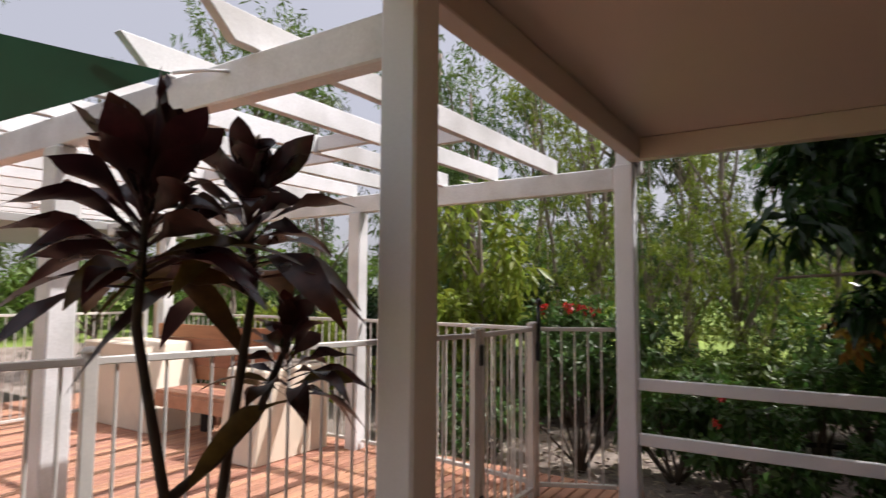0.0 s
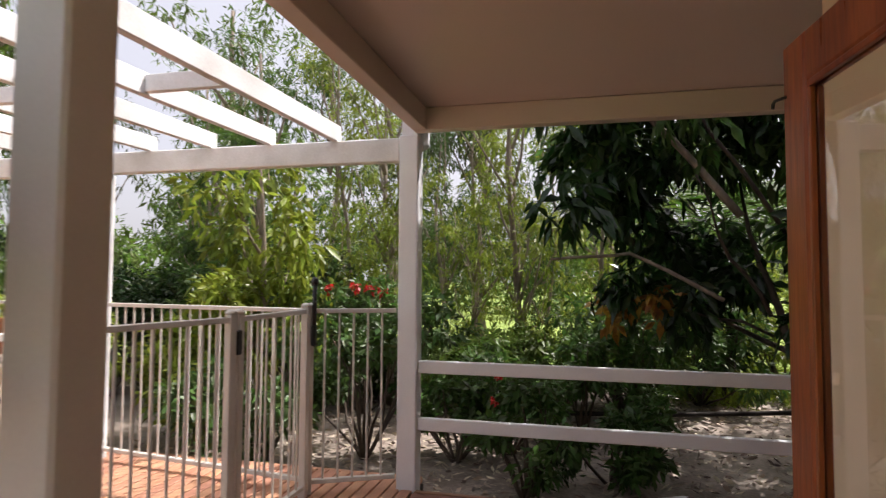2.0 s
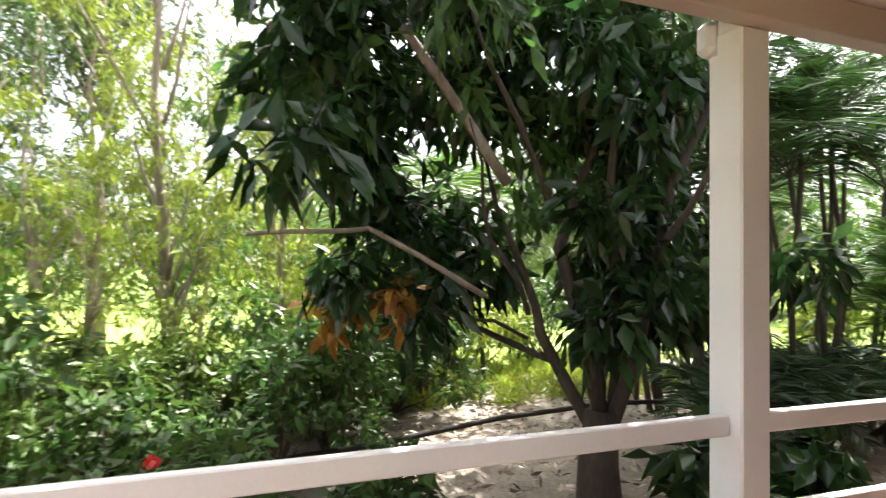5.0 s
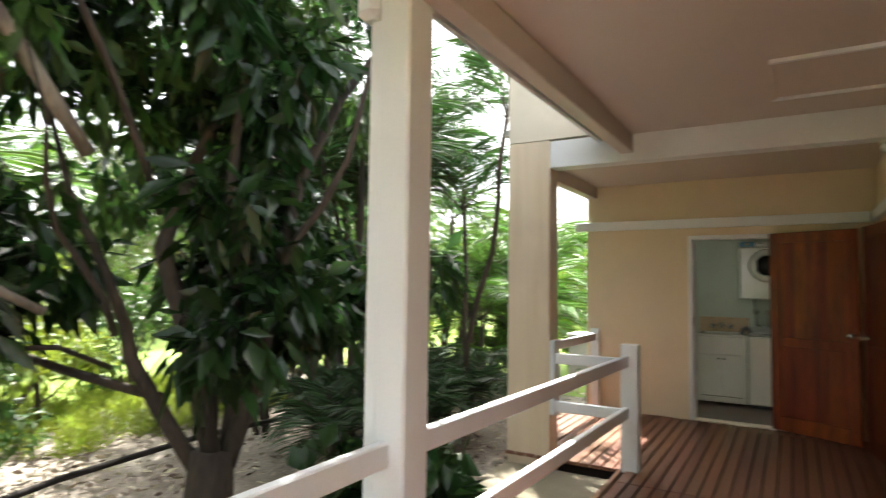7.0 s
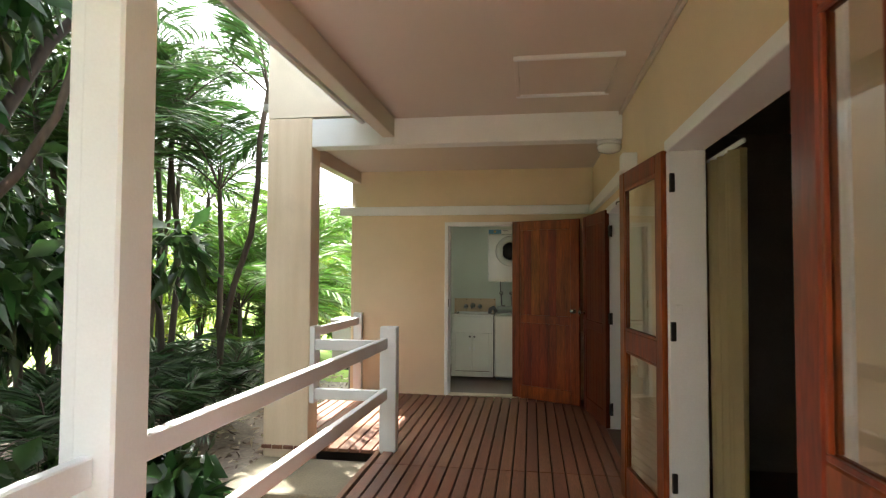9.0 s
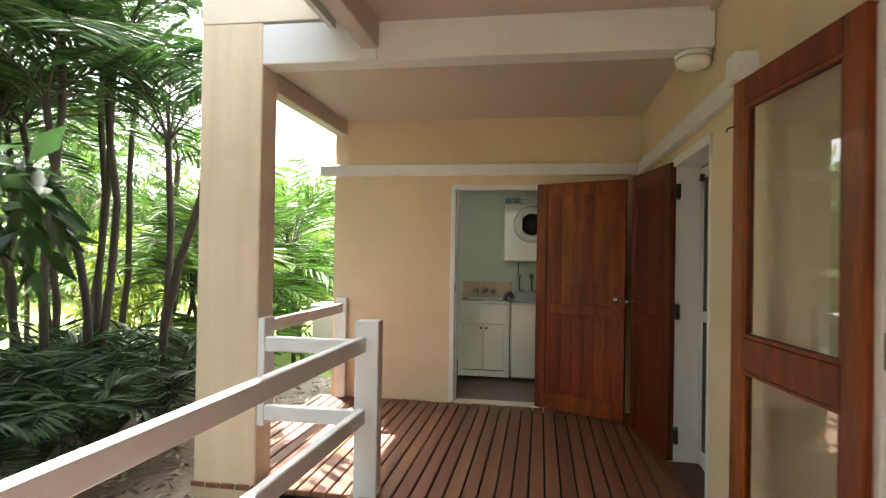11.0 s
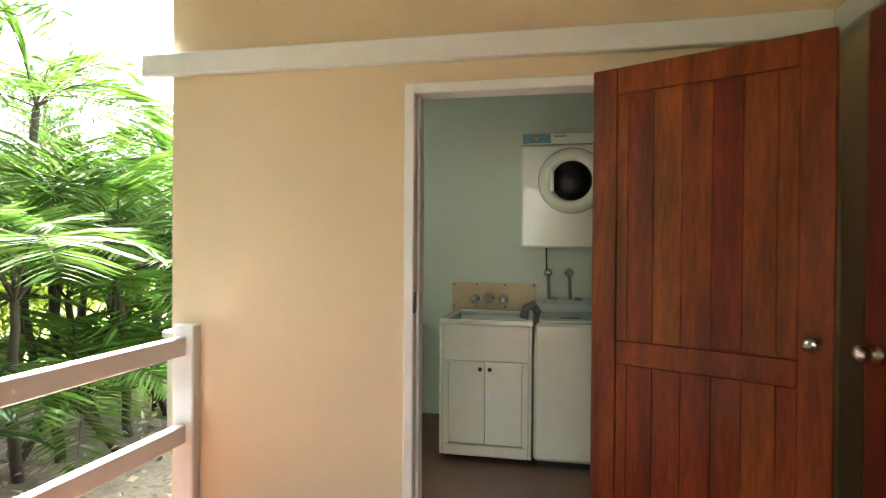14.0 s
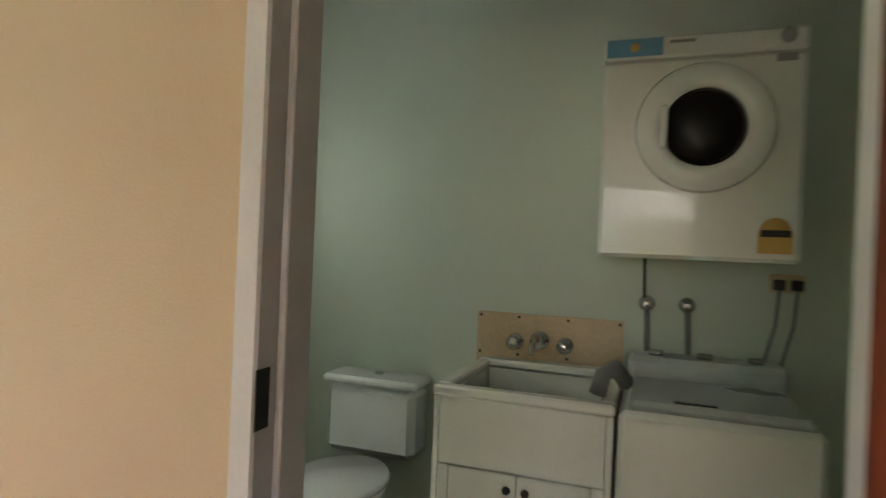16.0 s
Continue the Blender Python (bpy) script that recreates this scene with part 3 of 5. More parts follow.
lathe("base", [(0.09, 0.0), (0.10, -0.02), (0.09, -0.03)], WHITE, cl, pose(0.165, 4.815, 2.559), 24)
lathe("shade", [(0.085, -0.031), (0.10, -0.05), (0.085, -0.085), (0.04, -0.10), (0.005, -0.103)], CERAMIC, cl, pose(0.165, 4.815, 2.559), 24, "opal glass shade")

# ---------------------------------------------------------------- laundry
lr = structure(thing("wall_laundry_room"), "pale green painted laundry walls", "wall")
boxes("wall_face", [(-2.69, W0, 8.76, 8.86, -0.05, 2.7), (-2.69, -2.60, 7.101, 7.60, -0.05, 2.7), (-2.69, -2.60, 8.35, 8.759, -0.05, 2.7), (-2.69, -2.60, 7.601, 8.349, -0.05, 1.40), (-2.69, -2.60, 7.601, 8.349, 2.0, 2.7), (0.20, W0 - 0.001, 7.101, 8.759, -0.05, 2.7)], LAUNDRY, lr, 0.0)
boxes("inner_lining", [(-2.599, -1.515, 7.101, 7.108, 0, 2.62), (-0.593, 0.199, 7.101, 7.108, 0, 2.62)], LAUNDRY, lr, 0.0)
win = structure(thing("window_1"), "white framed laundry window", "window")
for r in ((7.601, 8.349, 1.401, 1.44), (7.601, 8.349, 1.96, 1.999), (7.601, 7.64, 1.441, 1.959), (8.31, 8.349, 1.441, 1.959), (7.955, 7.995, 1.441, 1.959)):
    box("window_frame", -2.67, -2.62, r[0], r[1], r[2], r[3], WHITE, win, 0.004)
for y0, y1 in ((7.641, 7.954), (7.996, 8.309)):
    g = box("pane", -2.648, -2.642, y0, y1, 1.441, 1.959, PANE, win, 0.0)
    g.visible_shadow = False
structure(box("ceiling_laundry", -2.60, 0.20, 7.101, 8.76, 2.62, 2.66, WHITE, None, 0.0), "white laundry ceiling", "ceiling")
structure(box("floor_laundry", -2.60, 0.20, 7.101, 8.76, -0.06, -0.008, VINYL, None, 0.0), "brown vinyl laundry floor", "floor")
structure(boxes("baseboard", [(-2.599, 0.199, 8.74, 8.759, -0.007, 0.09)], VINYL, None, 0.003), "dark skirting in the laundry", "skirting")

tub = tagged(thing("laundry_tub"), "white metal laundry tub cabinet with two small doors", "laundry tub")
tx0, tx1, ty0, ty1 = -1.575, -0.99, 8.10, 8.74
boxes("panel", [(tx0, tx0 + 0.02, ty0 + 0.004, ty1, 0.03, 0.86), (tx1 - 0.02, tx1, ty0 + 0.004, ty1, 0.03, 0.86), (tx0 + 0.021, tx1 - 0.021, ty0 + 0.004, ty0 + 0.035, 0.634, 0.86),
               (tx0 + 0.021, tx1 - 0.021, ty0 + 0.004, ty0 + 0.035, 0.03, 0.10), (tx0 + 0.021, tx1 - 0.021, ty1 - 0.02, ty1, 0.03, 0.86)], ENAMEL, tub, 0.004)
for x0, x1, kx in ((tx0 + 0.06, -1.2835, -1.312), (-1.2815, tx1 - 0.06, -1.251)):
    d = box("door", x0, x1, ty0 + 0.001, ty0 + 0.026, 0.11, 0.631, ENAMEL, tub, 0.004)
    lathe("knob", [(0.008, 0.0), (0.008, 0.006), (0.014, 0.012), (0.012, 0.02)], IRON, d, pose(kx, ty0 + 0.001, 0.585, 90), 12, "small dark knob")
    box("label_plate", kx - 0.012, kx + 0.012, ty0 - 0.003, ty0 + 0.0005, 0.40, 0.44, WHITE, d, 0.001)
boxes("side_panel", [(tx0 + 0.021, tx0 + 0.059, ty0 + 0.004, ty0 + 0.033, 0.101, 0.633), (tx1 - 0.059, tx1 - 0.021, ty0 + 0.004, ty0 + 0.033, 0.101, 0.633)], ENAMEL, tub, 0.002)
boxes("rim", [(tx0 - 0.006, tx1 + 0.004, ty0, ty0 + 0.05, 0.861, 0.895), (tx0 - 0.006, tx1 + 0.004, ty1 - 0.08, ty1, 0.861, 0.895),
              (tx0 - 0.006, tx0 + 0.045, ty0 + 0.051, ty1 - 0.081, 0.861, 0.895), (tx1 - 0.045, tx1 + 0.004, ty0 + 0.051, ty1 - 0.081, 0.861, 0.895)], ENAMEL, tub, 0.008)
boxes("bowl", [(tx0 + 0.046, tx1 - 0.046, ty0 + 0.052, ty1 - 0.082, 0.735, 0.745), (tx0 + 0.036, tx0 + 0.045, ty0 + 0.052, ty1 - 0.082, 0.745, 0.86), (tx1 - 0.045, tx1 - 0.036, ty0 + 0.052, ty1 - 0.082, 0.745, 0.86),
               (tx0 + 0.046, tx1 - 0.046, ty1 - 0.09, ty1 - 0.082, 0.745, 0.86), (tx0 + 0.046, tx1 - 0.046, ty0 + 0.042, ty0 + 0.05, 0.745, 0.86)], ENAMEL, tub, 0.0)
sb = tagged(thing("splashback"), "worn beige splashback panel above the laundry tub", "splashback")
box("panel", -1.616, -0.994, 8.748, 8.757, 0.87, 1.088, TILE_BEIGE, sb, 0.002)
boxes("screw", [(x - 0.006, x + 0.006, 8.744, 8.7478, z - 0.006, z + 0.006) for x in (-1.60, -1.43, -1.22, -1.01) for z in (0.91, 1.072)], IRON, sb, 0.002)


def tap(name, x, z, r=0.024, spout=False):
    t = tagged(thing(name), "chrome wall tap over the laundry tub", "tap", "laundry taps")
    m = pose(x, 8.747, z, 90)
    lathe("flange", [(r * 1.45, 0.0), (r * 1.45, 0.006), (r * 0.6, 0.012)], CHROME, t, m, 18)
    lathe("handle", [(r * 0.45, 0.012), (r * 0.45, 0.035), (r * 1.15, 0.04), (r * 1.2, 0.062), (r * 0.5, 0.07)], CHROME, t, m, 18)
    if spout:
        tube("spout", [(x, 8.72, z), (x, 8.66, z + 0.02), (x, 8.58, z + 0.005), (x, 8.55, z - 0.03)], 0.011, CHROME, t, 8)
    return t


tap("tap", -1.441, 0.967)
tap("tap", -1.228, 0.967)
tap("tap", -1.336, 0.98, 0.027, True)
for x in (-0.91, -0.76):
    t = tap("washer_tap", x, 1.17, 0.022)
    tube("hose", [(x, 8.72, 1.15), (x + 0.005, 8.70, 1.05), (x + 0.01, 8.71, 0.92), (x + 0.02, 8.73, 0.75)], 0.011, PVC, t, 8, "grey rubber hose")

wm = tagged(thing("washing_machine"), "white top loading washing machine with grey lid", "washing machine")
wx0, wx1, wy0, wy1 = -0.978, -0.42, 8.10, 8.70
box("body", wx0, wx1, wy0, wy1, 0.03, 0.885, ENAMEL, wm, 0.02)
box("lid", wx0 + 0.03, wx1 - 0.03, wy0 + 0.02, wy1 - 0.18, 0.886, 0.915, GREYLID, wm, 0.012, "grey translucent lid")
box("console", wx0 + 0.01, wx1 - 0.01, wy1 - 0.17, wy1, 0.886, 0.985, GREYLID, wm, 0.02, "grey control console")
for x in (-0.87, -0.70, -0.53):
    lathe("dial", [(0.028, 0), (0.026, 0.02), (0.01, 0.022)], CHROME, wm, pose(x, wy1 - 0.09, 0.984), 16)
boxes("lid_grip", [(-0.82, -0.70, wy0 + 0.04, wy0 + 0.055, 0.9155, 0.92)], IRON, wm, 0.0)
box("plinth", wx0 + 0.03, wx1 - 0.03, wy0 + 0.03, wy1, -0.008, 0.029, IRON, wm, 0.0)
st = box("sticker", -0.56, -0.50, wy0 - 0.003, wy0 - 0.0005, 0.60, 0.66, IRON, wm, 0.0, "dark energy sticker")
ho = tagged(tube("drain_hose", [(-0.965, 8.30, 0.93), (-0.995, 8.24, 0.985), (-1.035, 8.22, 0.965), (-1.05, 8.22, 0.90)], 0.028, PVC, None, 10), "grey drain hose hooked over the tub edge", "hose")

dr = tagged(thing("clothes_dryer"), "white wall mounted clothes dryer with round dark door", "clothes dryer")
dx0, dx1, dy0, dy1, dz0, dz1 = -1.08, -0.46, 8.332, 8.745, 1.35, 2.10
box("body", dx0, dx1, dy0, dy1, dz0, dz1 - 0.075, ENAMEL, dr, 0.014)
box("control_panel", dx0, dx1, dy0 - 0.004, dy1, dz1 - 0.073, dz1, ENAMEL, dr, 0.008)
dc = (-0.755, dy0 - 0.001, 1.785)
ring = lathe("door_ring", [(0.205, 0.0), (0.215, 0.012), (0.205, 0.035), (0.16, 0.05), (0.132, 0.042), (0.128, 0.02), (0.10, 0.012)], ENAMEL, dr, pose(*dc, 90), 40, "round white door rim")
lathe("door_glass", [(0.128, 0.021), (0.11, 0.040), (0.06, 0.050), (0.004, 0.052)], DRUM, dr, pose(*dc, 90), 32, "dark glass door")
box("door_grip", dc[0] - 0.135, dc[0] - 0.112, dy0 - 0.056, dy0 - 0.04, dc[2] - 0.07, dc[2] + 0.07, ENAMEL, dr, 0.006)
box("sticker", dx0 + 0.008, dx0 + 0.19, dy0 - 0.0075, dy0 - 0.0045, dz1 - 0.066, dz1 - 0.006, STICKER_BLUE, dr, 0.0, "blue printed sticker")
lathe("sticker_mark", [(0.016, 0.0), (0.016, 0.001)], STICKER_YEL, dr, pose(dx0 + 0.1, dy0 - 0.0078, dz1 - 0.035, 90), 14)
boxes("badge", [(dx0 + 0.21, dx0 + 0.29, dy0 - 0.006, dy0 - 0.0045, dz1 - 0.028, dz1 - 0.018)], SILVER, dr, 0.0)
box("energy_label", dx1 - 0.125, dx1 - 0.025, dy0 - 0.003, dy0 - 0.0005, dz0 + 0.03, dz0 + 0.10, STICKER_YEL, dr, 0.0, "yellow energy label")
boxes("energy_label_band", [(dx1 - 0.118, dx1 - 0.03, dy0 - 0.0045, dy0 - 0.0032, dz0 + 0.083, dz0 + 0.105)], IRON, dr, 0.0)
lathe("energy_label_arc", [(0.045, 0.0), (0.045, 0.0015)], STICKER_YEL, dr, pose(dx1 - 0.075, dy0 - 0.0007, dz0 + 0.10, 90), 20)
lathe("dial", [(0.024, 0.0), (0.022, 0.018), (0.008, 0.02)], SILVER, dr, pose(dx1 - 0.06, dy0 - 0.005, dz1 - 0.03, 90), 16)
boxes("switch", [(dx1 - 0.09, dx1 - 0.03, dy0 - 0.006, dy0 - 0.001, dz1 - 0.11, dz1 - 0.085)], SILVER, dr, 0.002)
tagged(tube("dryer_cord", [(-0.925, 8.73, 1.35), (-0.923, 8.735, 1.27), (-0.92, 8.74, 1.19)], 0.006, IRON, None, 6), "thin black dryer cord", "cord")
po = tagged(thing("power_point"), "beige double power point with plugs and cords", "power point")
box("plate", -0.475, -0.355, 8.748, 8.757, 1.24, 1.31, TILE_BEIGE, po, 0.003)
for x in (-0.445, -0.385):
    box("plug", x - 0.02, x + 0.02, 8.715, 8.7475, 1.25, 1.29, IRON, po, 0.005, "black plug")
    tube("cord", [(x, 8.72, 1.25), (x - 0.01, 8.715, 1.12), (x - 0.05, 8.72, 0.95), (x - 0.07, 8.725, 0.80)], 0.006, PVC, po, 6, "grey cord")

wc = tagged(thing("toilet"), "white ceramic toilet with low cistern", "toilet")
box("cistern", -2.26, -1.83, 8.56, 8.745, 0.43, 0.735, CERAMIC, wc, 0.03)
box("cistern_lid", -2.275, -1.815, 8.545, 8.748, 0.736, 0.775, CERAMIC, wc, 0.014)
lathe("flush_button", [(0.022, 0.0), (0.02, 0.008), (0.004, 0.009)], CHROME, wc, pose(-2.04, 8.65, 0.776), 16)
bw = lathe("bowl", [(0.11, 0.0), (0.12, 0.05), (0.10, 0.16), (0.15, 0.30), (0.19, 0.40), (0.17, 0.405), (0.12, 0.30), (0.02, 0.25)], CERAMIC, wc, pose(-2.04, 8.30, 0) @ Matrix.Diagonal((1, 1.35, 1, 1)), 24)
lathe("seat", [(0.12, 0.0), (0.195, 0.0), (0.20, 0.015), (0.19, 0.028), (0.01, 0.03)], CERAMIC, wc, pose(-2.04, 8.30, 0.41) @ Matrix.Diagonal((1, 1.3, 1, 1)), 24)

# ---------------------------------------------------------------- decks, board by board
deck = structure(thing("floor"), "oiled timber verandah deck boards with open gaps", "deck")
PITCH, BW = 0.098, 0.0855
mesh_cache = {}


def board(x0, x1, y0, y1, parent, mat, along, top=0.0):
    """One deck board; boards of one size share a mesh."""
    key = (round(x1 - x0, 3), round(y1 - y0, 3), mat.name)
    if key not in mesh_cache:
        a, b, c = x1 - x0, y1 - y0, 0.004
        v = [(0, 0, -0.03), (a, 0, -0.03), (a, b, -0.03), (0, b, -0.03), (0, 0, -c), (a, 0, -c), (a, b, -c), (0, b, -c),
             (c, c, 0), (a - c, c, 0), (a - c, b - c, 0), (c, b - c, 0)]
        f = [(3, 2, 1, 0), (0, 1, 5, 4), (1, 2, 6, 5), (2, 3, 7, 6), (3, 0, 4, 7), (4, 5, 9, 8), (5, 6, 10, 9), (6, 7, 11, 10), (7, 4, 8, 11), (8, 9, 10, 11)]
        me = bpy.data.meshes.new("deck_board")
        me.from_pydata(v, [], f)
        me.materials.append(mat)
        mesh_cache[key] = me
    ob = new("deck_board", mesh_cache[key])
    ob.parent = parent
    ob.location = (x0, y0, top + RNG.uniform(-0.0015, 0.0))
    return ob


k = 0
x = -1.6785
while x < W0 - 0.03:
    x1 = min(x + BW, W0 - 0.004)
    cut = 1.4 + (k % 3) * 1.1
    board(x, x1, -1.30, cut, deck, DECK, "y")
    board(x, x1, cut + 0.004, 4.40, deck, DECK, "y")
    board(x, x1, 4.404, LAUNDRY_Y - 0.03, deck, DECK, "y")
    x += PITCH
    k += 1
x = -1.6785 - PITCH
while x > -2.78:
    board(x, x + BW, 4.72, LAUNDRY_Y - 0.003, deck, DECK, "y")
    x -= PITCH
y = -1.30
while y < CORNER_Y - 0.03:
    # sun-paled colour here too, although these boards lie under the roof
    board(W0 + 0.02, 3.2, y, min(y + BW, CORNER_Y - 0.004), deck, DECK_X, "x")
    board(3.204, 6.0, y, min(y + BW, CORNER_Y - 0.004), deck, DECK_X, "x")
    y += PITCH
# solid dark blocks, no joists: they put shade into the board gaps
structure(boxes("deck_underside", [(-1.70, W0 + 0.02, -1.30, LAUNDRY_Y - 0.03, -0.30, -0.045), (-2.78, -1.702, 4.96, LAUNDRY_Y - 0.003, -0.30, -0.045), (W0 + 0.021, 6.0, -1.30, CORNER_Y, -0.30, -0.045)], DARK, None, 0.0), "solid dark block putting shade under the deck gaps", "joists")
structure(boxes("trim_deck_edge", [(-1.745, -1.704, -1.30, 4.71, -0.28, -0.002), (-2.82, -2.785, 4.955, LAUNDRY_Y, -0.28, -0.002)], DECK, None, 0.004), "timber deck edge board", "trim")
pool_deck = structure(thing("floor_pool_deck"), "timber pool deck with the sunlight put into its paler colour", "deck")
y = -1.305 - PITCH
n = 0
while y > -10.0:
    # last column is out of view; it covers lawn to cut green bounce
    for x0, x1 in ((-2.0, 1.3), (1.304, 4.6), (4.604, 9.5)):
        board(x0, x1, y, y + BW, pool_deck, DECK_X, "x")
    y -= PITCH
# one more dark block, for the shade below the pool deck
structure(box("pool_deck_underside", -2.0, 9.5, -10.0, -1.31, -0.30, -0.045, DARK, None, 0.0), "solid dark block putting shade under the pool deck gaps", "joists")
structure(box("trim_pool_deck_edge", -2.04, -2.003, -10.0, -1.33, -0.33, -0.002, DECK_X, None, 0.004), "timber pool deck edge", "trim")
structure(box("slab", -2.76, -1.75, 3.95, 4.73, -0.5, -0.10, CONCRETE, None, 0.01), "stained concrete pad beside the deck", "slab")

# ---------------------------------------------------------------- pergola
perg = structure(thing("pergola"), "weathered white painted timber pergola over the pool deck", "pergola")
PB0, PB1 = -1.76, 1.375
box("beam", PB1 - 0.045, PB1 + 0.045, -9.0, -1.292, 2.37, 2.54, WHITE_OLD, perg, 0.008)
box("beam", PB0 - 0.05, PB0 + 0.04, -9.0, -1.442, 2.42, 2.60, WHITE_OLD, perg, 0.008)


def rafter(y):
    a, b = Vector((PB1 + 0.29, y, 2.607)), Vector((PB0 - 0.04, y, 2.665))
    r = beam_between("rafter", a, b, 0.05, 0.13, WHITE_OLD, perg, 0.004)
    for v in r.data.vertices:                     # tapered tail over the near beam
        if v.co.x > a.x - 0.02 and v.co.z < a.z:
            v.co.x -= 0.13
    return r


ys = [-1.97, -2.54, -3.08, -3.66, -4.22, -4.78, -5.34, -5.9, -6.46, -7.0, -7.56, -8.1, -8.6]
for y in ys:
    rafter(y)
for i, (y0, y1) in enumerate(zip(ys, ys[1:])):
    x = -0.30 + (0.22 if i % 2 else -0.08)
    z = 2.665 - (x - PB0) / (PB1 + 0.29 - PB0) * 0.065
    box("noggin", x, x + 0.045, y1 + 0.027, y0 - 0.027, z - 0.05, z + 0.05, WHITE_OLD, perg, 0.003)
for x0, y0 in ((PB0 - 0.075, -4.22), (PB0 - 0.075, -7.6), (PB1 - 0.08, -3.66), (PB1 - 0.08, -7.0)):
    box("post", x0, x0 + 0.15, y0, y0 + 0.15, -0.02, 2.418 if x0 < 0 else 2.368, WHITE_OLD, perg, 0.01)

# shade cloth
bm = bmesh.new()
c0, c1, c2 = Vector((1.52, -2.36, 2.50)), Vector((4.9, -5.2, 3.3)), Vector((2.6, -6.2, 2.15))
g = 14
grid = {}
for i in range(g + 1):
    for j in range(g + 1 - i):
        u, v = i / g, j / g
        p = c0 * (1 - u - v) + c1 * u + c2 * v
        grid[i, j] = bm.verts.new(p + Vector((0, 0, -0.55 * u * v - 0.25 * (1 - u - v) * (u + v))))
for i in range(g):
    for j in range(g - i):
        bm.faces.new((grid[i, j], grid[i + 1, j], grid[i, j + 1]))
        if (i + 1, j + 1) in grid:
            bm.faces.new((grid[i + 1, j], grid[i + 1, j + 1], grid[i, j + 1]))
ss = tagged(thing("shade_sail"), "dark green shade sail tied to the pergola", "shade sail")
cl_ = part("cloth", bm, SHADE, ss)
tube("tie_rope", [c0, (1.47, -2.22, 2.50), (1.425, -2.12, 2.49)], 0.008, WHITE, ss, 6, "white rope tie")

# second roofed shelter beyond the pergola
sh = tagged(thing("pool_shelter"), "pale open shelter beyond the pool deck", "shelter")
boxes("roof", [(-3.2, 5.0, -13.0, -9.0, 2.5, 2.62)], ROOFMETAL, sh, 0.01)
for x in (-2.8, 0.0, 2.6):
    box("post", x, x + 0.12, -9.3, -9.18, -0.2, 2.499, CREAM_PALE, sh, 0.008)

# ---------------------------------------------------------------- pool fence
PK = {}


def picket_mesh(h, r=0.008):
    if h not in PK:
        bm = bmesh.new()
        add_tube(bm, [(0, 0, 0), (0, 0, h)], r, 8, False)
        me = bpy.data.meshes.new("picket")
        bm.to_mesh(me)
        bm.free()
        me.materials.append(FENCE)
        me.shade_smooth()
        PK[h] = me
    return PK[h]


def fence_panel(name, a, b, label, low=0.085, high=1.30, step=0.098, category="fence", posts=(True, True)):
    a, b = Vector((*a, 0)), Vector((*b, 0))
    n = (b - a).length
    e = tagged(new(name), label, category, "pool fence")
    e.matrix_basis = Matrix.Translation(a) @ Matrix.Rotation(math.atan2((b - a).y, (b - a).x), 4, "Z")
    for z in (low, high):
        box("rail", 0.0, n, -0.019, 0.019, z - 0.016, z + 0.016, FENCE, e, 0.004)
    m = max(2, round(n / step))
    for i in range(1, m):
        p = new("picket", picket_mesh(round(high - low - 0.03, 3)))
        p.parent = e
        p.location = (i * n / m, 0, low + 0.015)
    for use, x in zip(posts, (0, n)):
        if use:
            po = box("post", x - 0.026, x + 0.026, -0.026, 0.026, 0.0, high + 0.03, FENCE, e, 0.004)
            lathe("cap", [(0.034, 0.0), (0.036, 0.012), (0.022, 0.026), (0.004, 0.03)], FENCE, po, pose(x, 0, high + 0.03), 12)
    return e


GL, GR = (-0.50, -2.03), (-1.47, -2.02)
fence_panel("pool_fence", GL, (1.70, -2.55), "cream powder coated steel pool fence panel")
fence_panel("pool_fence", (1.70, -2.55), (3.9, -3.10), "cream powder coated steel pool fence panel", posts=(False, True))
fence_panel("pool_fence", GR, (-1.745, -1.46), "short cream steel pool fence panel by the corner post", posts=(True, False))
fence_panel("pool_fence", (-1.50, -2.06), (-1.77, -4.05), "cream steel pool fence panel at the deck edge", posts=(False, False))
fence_panel("pool_fence", (-1.77, -4.24), (-1.77, -7.5), "cream steel pool fence panel beyond the pergola post", posts=(False, False))
fence_panel("pool_fence", (-1.77, -8.0), (4.4, -8.0), "white steel pool fence at the far side", posts=(True, True))
gd = (Vector(GR) - Vector(GL))
g0, g1 = Vector(GL) + gd * 0.075, Vector(GR) - gd * 0.075
gate = fence_panel("pool_gate", g0, g1, "closed cream steel pool gate with black latch", category="gate", low=0.07, posts=(True, True))
for x, z0, z1 in ((-0.045, 1.10, 1.24), (-0.045, 0.12, 0.26)):
    box("gate_hinge", x - 0.02, x + 0.03, -0.04, -0.027, z0, z1, IRON, gate, 0.006, "black gate hinge")
gw = (g1 - g0).length
box("latch_body", gw + 0.02, gw + 0.065, -0.06, -0.028, 1.05, 1.20, IRON, gate, 0.008, "black gate latch")
tube("latch_pull", [(gw + 0.045, -0.044, 1.19), (gw + 0.045, -0.044, 1.50)], 0.016, IRON, gate, 10)
lathe("latch_top", [(0.018, 0.0), (0.026, 0.01), (0.026, 0.04), (0.012, 0.055)], IRON, gate, pose(gw + 0.045, -0.044, 1.49), 12)

# built-in seat between rendered planters
pl = tagged(thing("planter"), "cream rendered planter wall beside the timber seat", "planter", "planters")
bm = bmesh.new()
add_box(bm, -1.66, -0.80, -4.95, -4.42, -0.01, 0.86, 0.02)
for v in bm.verts:
    if v.co.z < 0.3:
        v.co.x += 0.10 if v.co.x > -1.0 else 0
part("body", bm, CREAM_PALE, pl)
